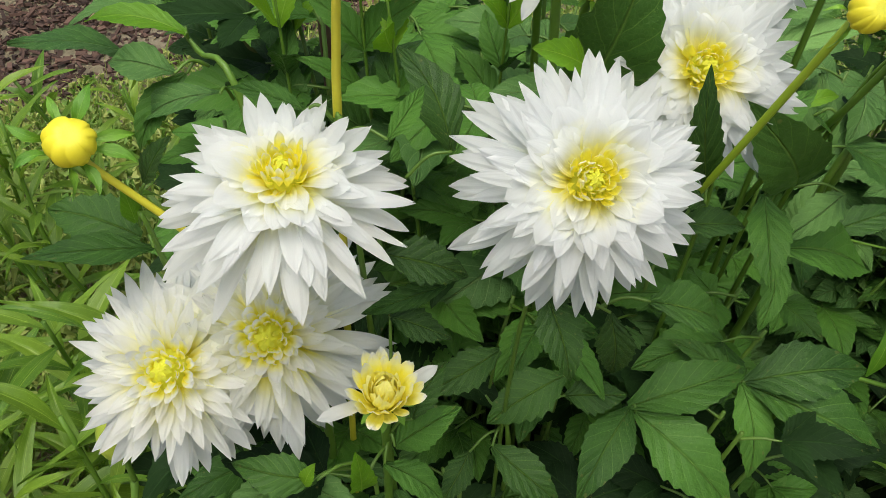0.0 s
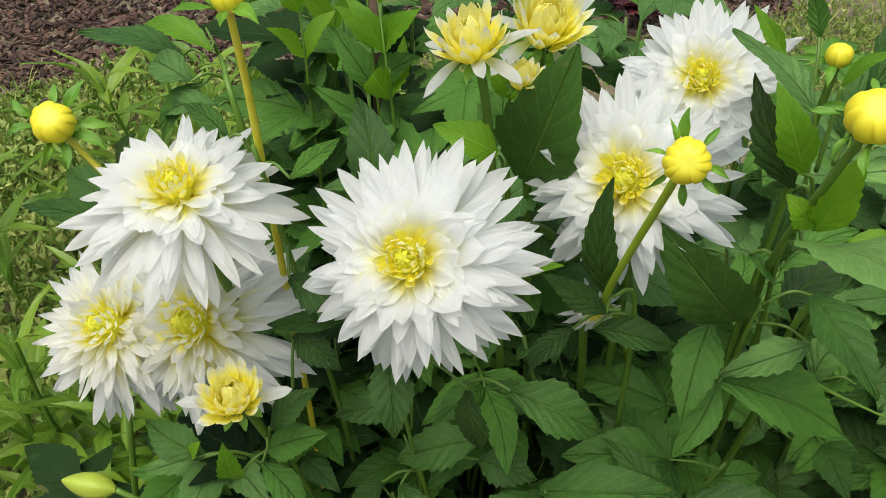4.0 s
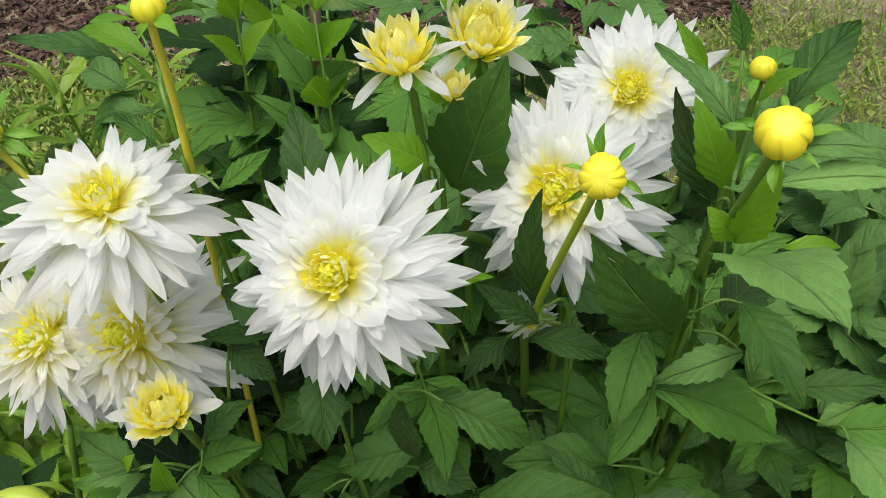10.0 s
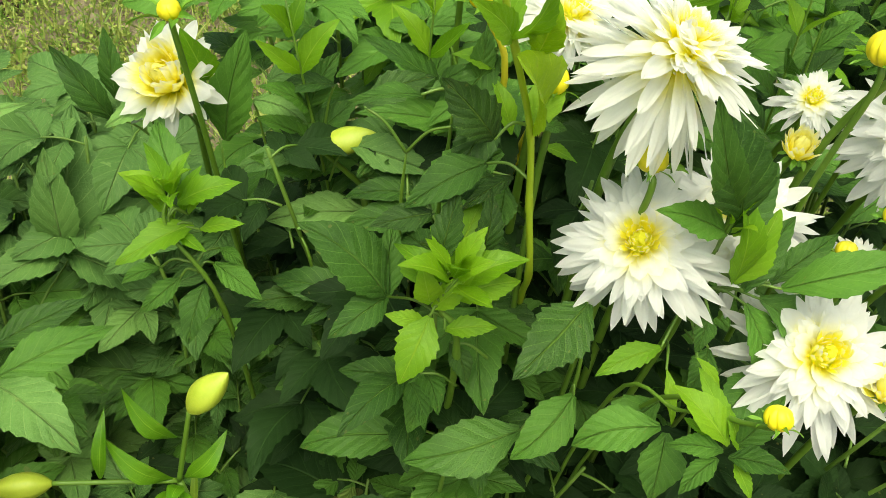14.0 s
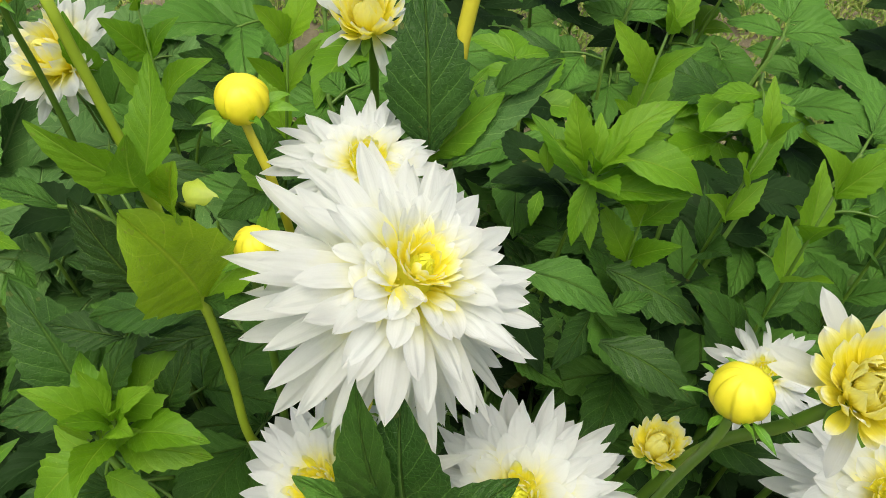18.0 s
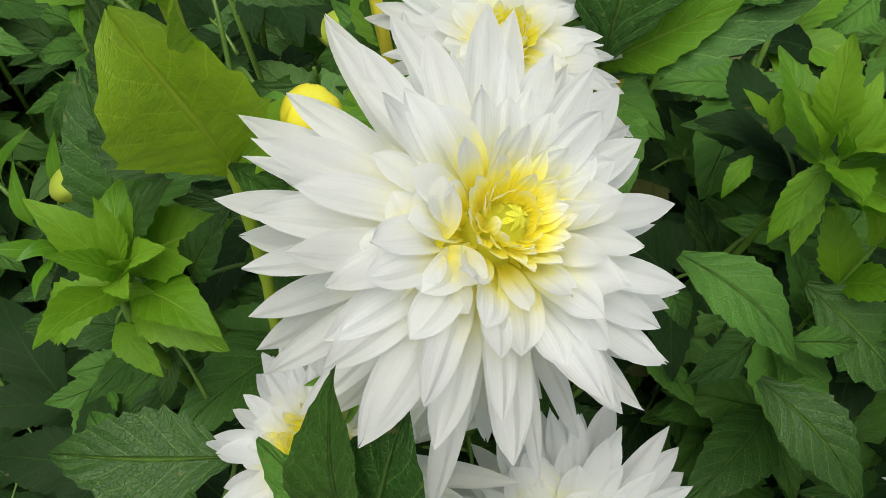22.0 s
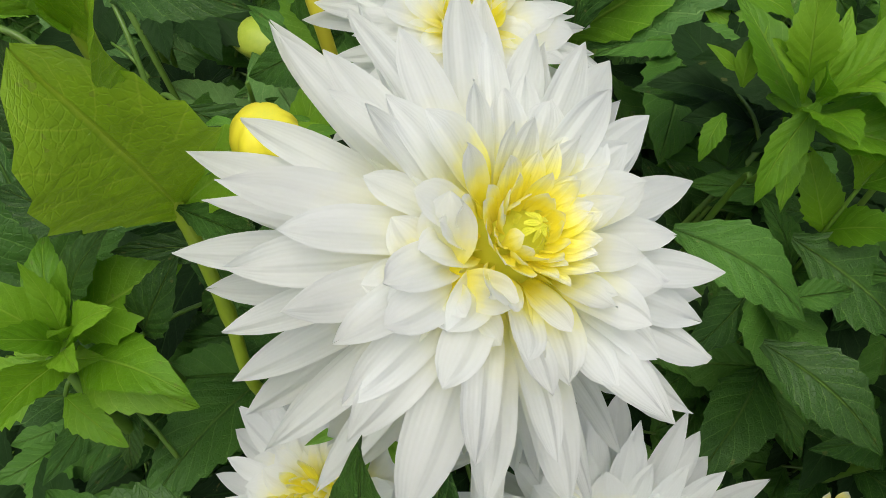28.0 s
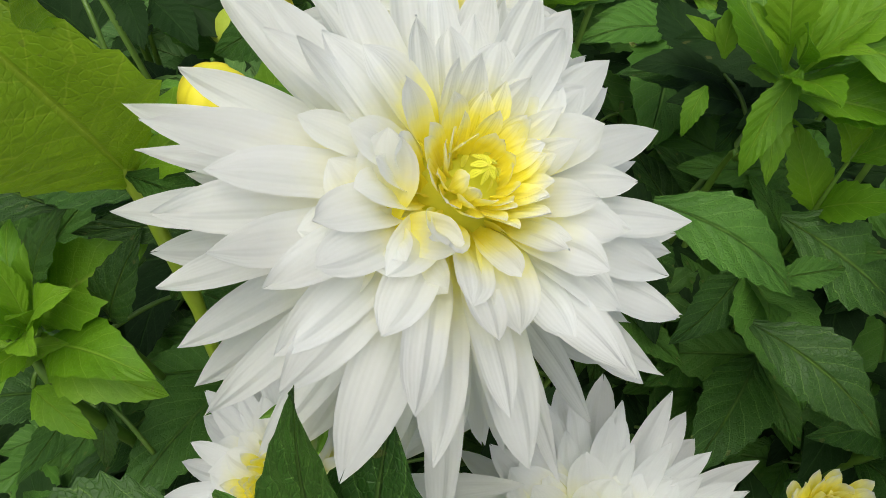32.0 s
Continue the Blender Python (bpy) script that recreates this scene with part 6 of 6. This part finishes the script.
leaf(shoot_low, (0.787, 0.251, 0.852), (0.787, 0.232, 0.845), 0.24, "fresh")
leaf(shoot_low, (0.781, 0.268, 0.857), (0.771, 0.282, 0.859), 0.24, "fresh")
leaf(shoot_low, (0.772, 0.293, 0.829), (0.756, 0.271, 0.796), 0.36, "mid")
leaf(shoot_low, (0.772, 0.299, 0.827), (0.725, 0.319, 0.799), 0.3, "mid")

shoot_mid = shoot((0.700, 0.660, -0.010), "green dahlia leaves beside a tall stem", [(0.700, 0.614, 0.480), (0.700, 0.540, 0.800), (0.700, 0.510, 0.900), (0.700, 0.500, 0.940)], 0.003, 0.002, STEM_GREEN)
leaf(shoot_mid, (0.730, 0.489, 0.938), (0.692, 0.472, 0.899), 0.3, "mid")
leaf(shoot_mid, (0.728, 0.475, 0.918), (0.659, 0.468, 0.887), 0.28, "mid")
leaf(shoot_mid, (0.732, 0.504, 0.965), (0.705, 0.518, 0.972), 0.3, "fresh")
leaf(shoot_mid, (0.735, 0.479, 0.928), (0.728, 0.504, 0.961), 0.24, "fresh")
leaf(shoot_mid, (0.734, 0.507, 0.972), (0.700, 0.502, 0.941), 0.28, "mid")
leaf(shoot_mid, (0.726, 0.460, 0.901), (0.710, 0.440, 0.876), 0.3, "mid")
leaf(shoot_mid, (0.752, 0.466, 0.924), (0.770, 0.448, 0.919), 0.22, "fresh")
leaf(shoot_mid, (0.720, 0.504, 0.955), (0.731, 0.517, 0.991), 0.25, "mid")

def upright_shoot(x, y, top, seed, lean=0.03, kind="fresh"):
    """A young stem that stands over the canopy, with pairs of narrow leaves towards its tip."""
    r = random.Random(seed)
    tip = Vector((x + r.uniform(-lean, lean), y + r.uniform(-lean, lean), top))
    low, mid = Vector((x, y + 0.05, -0.01)), Vector((x, y + 0.02, top * 0.6))
    s = shoot(tuple(low), "light green young dahlia shoot with narrow upper leaves", [tuple(mid), tuple(tip)], 0.0034, 0.002, STEM_GREEN)
    for j in range(9):
        q = mid + (tip - mid) * (0.3 + 0.7 * j / 8)
        a = r.uniform(0, 3.1) + j * 1.57
        n = 0.075 - 0.005 * j
        for side in (0, math.pi):
            d = Vector((math.cos(a + side), math.sin(a + side), 0.15 + 0.16 * j)).normalized()
            leaf(s, q, q + d * n * r.uniform(0.8, 1.2), r.uniform(0.2, 0.28), kind if j > 5 else "mid", (0, -0.6, 1), seed + j)


for k, (x, y, top) in enumerate(((-0.1, 0.5, 1.03), (-0.05, 0.53, 1.05), (-0.01, 0.5, 1.02), (-0.13, 0.56, 1.0), (0.03, 0.56, 1.02), (0.64, 0.62, 0.98), (0.69, 0.6, 1.0), (0.9, 0.64, 1.02), (0.97, 0.62, 0.98), (1.02, 0.56, 0.99), (1.08, 0.6, 1.01), (0.94, 0.58, 0.95))):
    upright_shoot(x, y, top, 1500 + 20 * k)
stake = empty_thing("garden_stake", (-0.09, 0.61, -0.05), "rusty brown metal stake between green dahlia stems", "stake")
stalk(stake, [(-0.09, 0.61, -0.05), (-0.091, 0.605, 0.5), (-0.092, 0.6, 0.985)], 0.0048, 0.0048, STEM_BROWN, "rod")

# ---- foliage below and behind the blooms ----
fr = random.Random(77)


FAR_BLADES, FAR_TUBES = {}, []


def far_bush(x, y, top, kinds, leaves=5, size=(0.055, 0.088)):
    """A shoot the eye never comes near: its leaves and stems go into the joined foliage."""
    lean = Vector((fr.uniform(-0.07, 0.07), fr.uniform(-0.08, 0.05), 0))
    base = Vector((x, y + 0.03, -0.01))
    FAR_TUBES.append(([base, base + Vector((0, 0.01, top * 0.5)), base + lean + Vector((0, 0, top))], 0.0045, 0.0016))
    kind = fr.choice(kinds)
    for j in range(leaves):
        a = fr.uniform(0, 6.3)
        z = top - 0.01 - 0.05 * j
        q = base + lean * (z / top) + Vector((0, 0, z))
        w = Vector((math.cos(a), math.sin(a), fr.uniform(-0.1, 0.35))).normalized()
        n = fr.uniform(*size)
        FAR_TUBES.append(([q, q + w * n * 0.25 + Vector((0, 0, 0.004)), q + w * n * 0.5], 0.0013, 0.0009))
        side = w.cross(Vector((0, 0, 1))).normalized()
        for d, at, f in ((w, 0.5, 1.0), (side + w * 0.6, 0.45, 0.75), (w * 0.6 - side, 0.45, 0.75), (side + w * 0.3, 0.22, 0.6), (w * 0.3 - side, 0.22, 0.6)):
            d = (d + Vector((0, 0, -fr.uniform(0.0, 0.4)))).normalized()
            up = Vector((fr.uniform(-0.3, 0.3), -0.4 + fr.uniform(-0.3, 0.3), 1))
            FAR_BLADES.setdefault(kind, []).append((fr.choice(LEAVES[kind]), frame_of(q + w * n * at, d, up, n * f, n * f, n * f)))


def join_far(name, blades, label):
    """All far leaves of one colour in one mesh."""
    verts, faces, coords, n = [], [], [], 0
    known = {}
    for blade, m in blades:
        if blade.name not in known:
            co = np.array([v.co[:] for v in blade.vertices])
            known[blade.name] = (co, [tuple(p.vertices) for p in blade.polygons], LEAF_UV[blade.name])
        co, quads, uv = known[blade.name]
        mm = np.array(m)
        verts.append(co @ mm[:3, :3].T + mm[:3, 3])
        faces += [tuple(q + n for q in p) for p in quads]
        coords += uv
        n += len(co)
    me = bpy.data.meshes.new(name)
    me.from_pydata(np.concatenate(verts).tolist(), [], faces)
    set_uv(me, coords)
    me.polygons.foreach_set("use_smooth", [True] * len(me.polygons))
    me.materials.append(blades[0][0].materials[0])
    return tagged(new(name, me), label, "foliage", kind="stuff")


def bushy(x, y, top, kinds, k, leaves=3, size=(0.055, 0.085)):
    if abs(x - 0.45) < 0.2 and y < 0.72:
        top = min(top, 0.46 + max(0.0, y - 0.55))
    if abs(x - 0.44) < 0.1 and y < 0.56:
        return
    lean = Vector((fr.uniform(-0.06, 0.06), fr.uniform(-0.09, 0.03), 0))
    base = (x - lean.x, y + 0.05, -0.01)
    tip = Vector((x + lean.x, y + lean.y, top))
    s = shoot(base, "leafy green dahlia shoot with toothed leaflets")
    tubes = [([Vector(base), Vector(((base[0] + tip.x) / 2, (base[1] + tip.y) / 2 + 0.02, top * 0.55)), tip], 0.0045, 0.0016)]
    kind = fr.choice(kinds)
    turn = fr.uniform(0, 6.3)
    for j in range(leaves):
        a = turn + j * 2.2
        z = top - 0.01 - 0.07 * j
        q = Vector((base[0] + (tip.x - base[0]) * z / top, base[1] + (tip.y - base[1]) * z / top, z))
        compound_leaf(s, q, (math.cos(a), math.sin(a) - 0.35, fr.uniform(-0.05, 0.35)), fr.uniform(*size), kind, k * 7 + j, fr.choice((3, 5)), tubes)
    b = Vector(base)
    piece("stem", branched_mesh("stem", [([Vector(p) - b for p in q], r0, r1) for q, r0, r1 in tubes], STEM_DARK), s, Matrix.Translation(b))


# low and inner shoots often take the dark kind, with shade in its colour
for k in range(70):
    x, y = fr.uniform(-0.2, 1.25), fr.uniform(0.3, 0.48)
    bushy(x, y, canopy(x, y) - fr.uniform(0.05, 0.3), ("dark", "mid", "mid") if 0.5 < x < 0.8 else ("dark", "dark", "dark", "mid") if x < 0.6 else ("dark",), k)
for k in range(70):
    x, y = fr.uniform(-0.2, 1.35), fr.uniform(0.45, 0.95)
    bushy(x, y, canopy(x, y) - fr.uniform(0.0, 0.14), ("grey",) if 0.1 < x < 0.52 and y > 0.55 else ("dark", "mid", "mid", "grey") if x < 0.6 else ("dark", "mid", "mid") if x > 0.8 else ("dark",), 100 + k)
for k in range(46):
    x, y = fr.uniform(0.27, 0.75), fr.uniform(0.44, 0.74)
    bushy(x, y, canopy(x, y) - fr.uniform(-0.02, 0.12), ("dark", "mid", "dark") if y < 0.62 and x < 0.6 else ("dark", "mid") if x > 0.6 else ("mid", "mid", "grey"), 400 + k, 3, (0.06, 0.09))
for k in range(60):
    x, y = fr.uniform(-0.25, 0.2), fr.uniform(0.5, 0.85)
    far_bush(x, y, fr.uniform(0.7, 0.98), ("dark", "mid", "mid", "grey"))
for k in range(110):
    x, y = fr.uniform(0.62, 1.75), fr.uniform(0.58, 1.25)
    far_bush(x, y, fr.uniform(0.75, 0.99), ("dark", "mid") if y < 0.7 else ("dark", "mid", "mid", "mid", "fresh"))
# lowest layer, all in the shade-coloured leaves
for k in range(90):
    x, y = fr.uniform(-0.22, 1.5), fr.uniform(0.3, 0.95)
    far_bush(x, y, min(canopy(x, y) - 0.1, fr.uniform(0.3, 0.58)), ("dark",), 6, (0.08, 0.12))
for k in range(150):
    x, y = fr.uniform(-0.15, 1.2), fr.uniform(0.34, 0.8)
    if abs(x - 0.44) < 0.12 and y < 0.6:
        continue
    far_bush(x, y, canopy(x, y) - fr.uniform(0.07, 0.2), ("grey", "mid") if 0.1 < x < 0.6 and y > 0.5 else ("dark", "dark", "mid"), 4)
for k in range(40):
    x, y = fr.uniform(0.2, 0.5), fr.uniform(0.66, 1.0)
    far_bush(x, y, fr.uniform(0.62, 0.8), ("grey",), 5)
for kind, words in (("dark", "dahlia foliage deep in the bed, shade put into its colour"), ("mid", "green dahlia foliage behind the blooms"), ("grey", "dusty dahlia foliage behind the blooms"), ("fresh", "light green dahlia foliage behind the blooms")):
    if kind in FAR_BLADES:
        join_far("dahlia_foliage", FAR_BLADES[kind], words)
tagged(new("dahlia_stems", branched_mesh("dahlia_stems", FAR_TUBES, STEM_DARK)), "green stems inside the dahlia bed", "stems", kind="stuff")
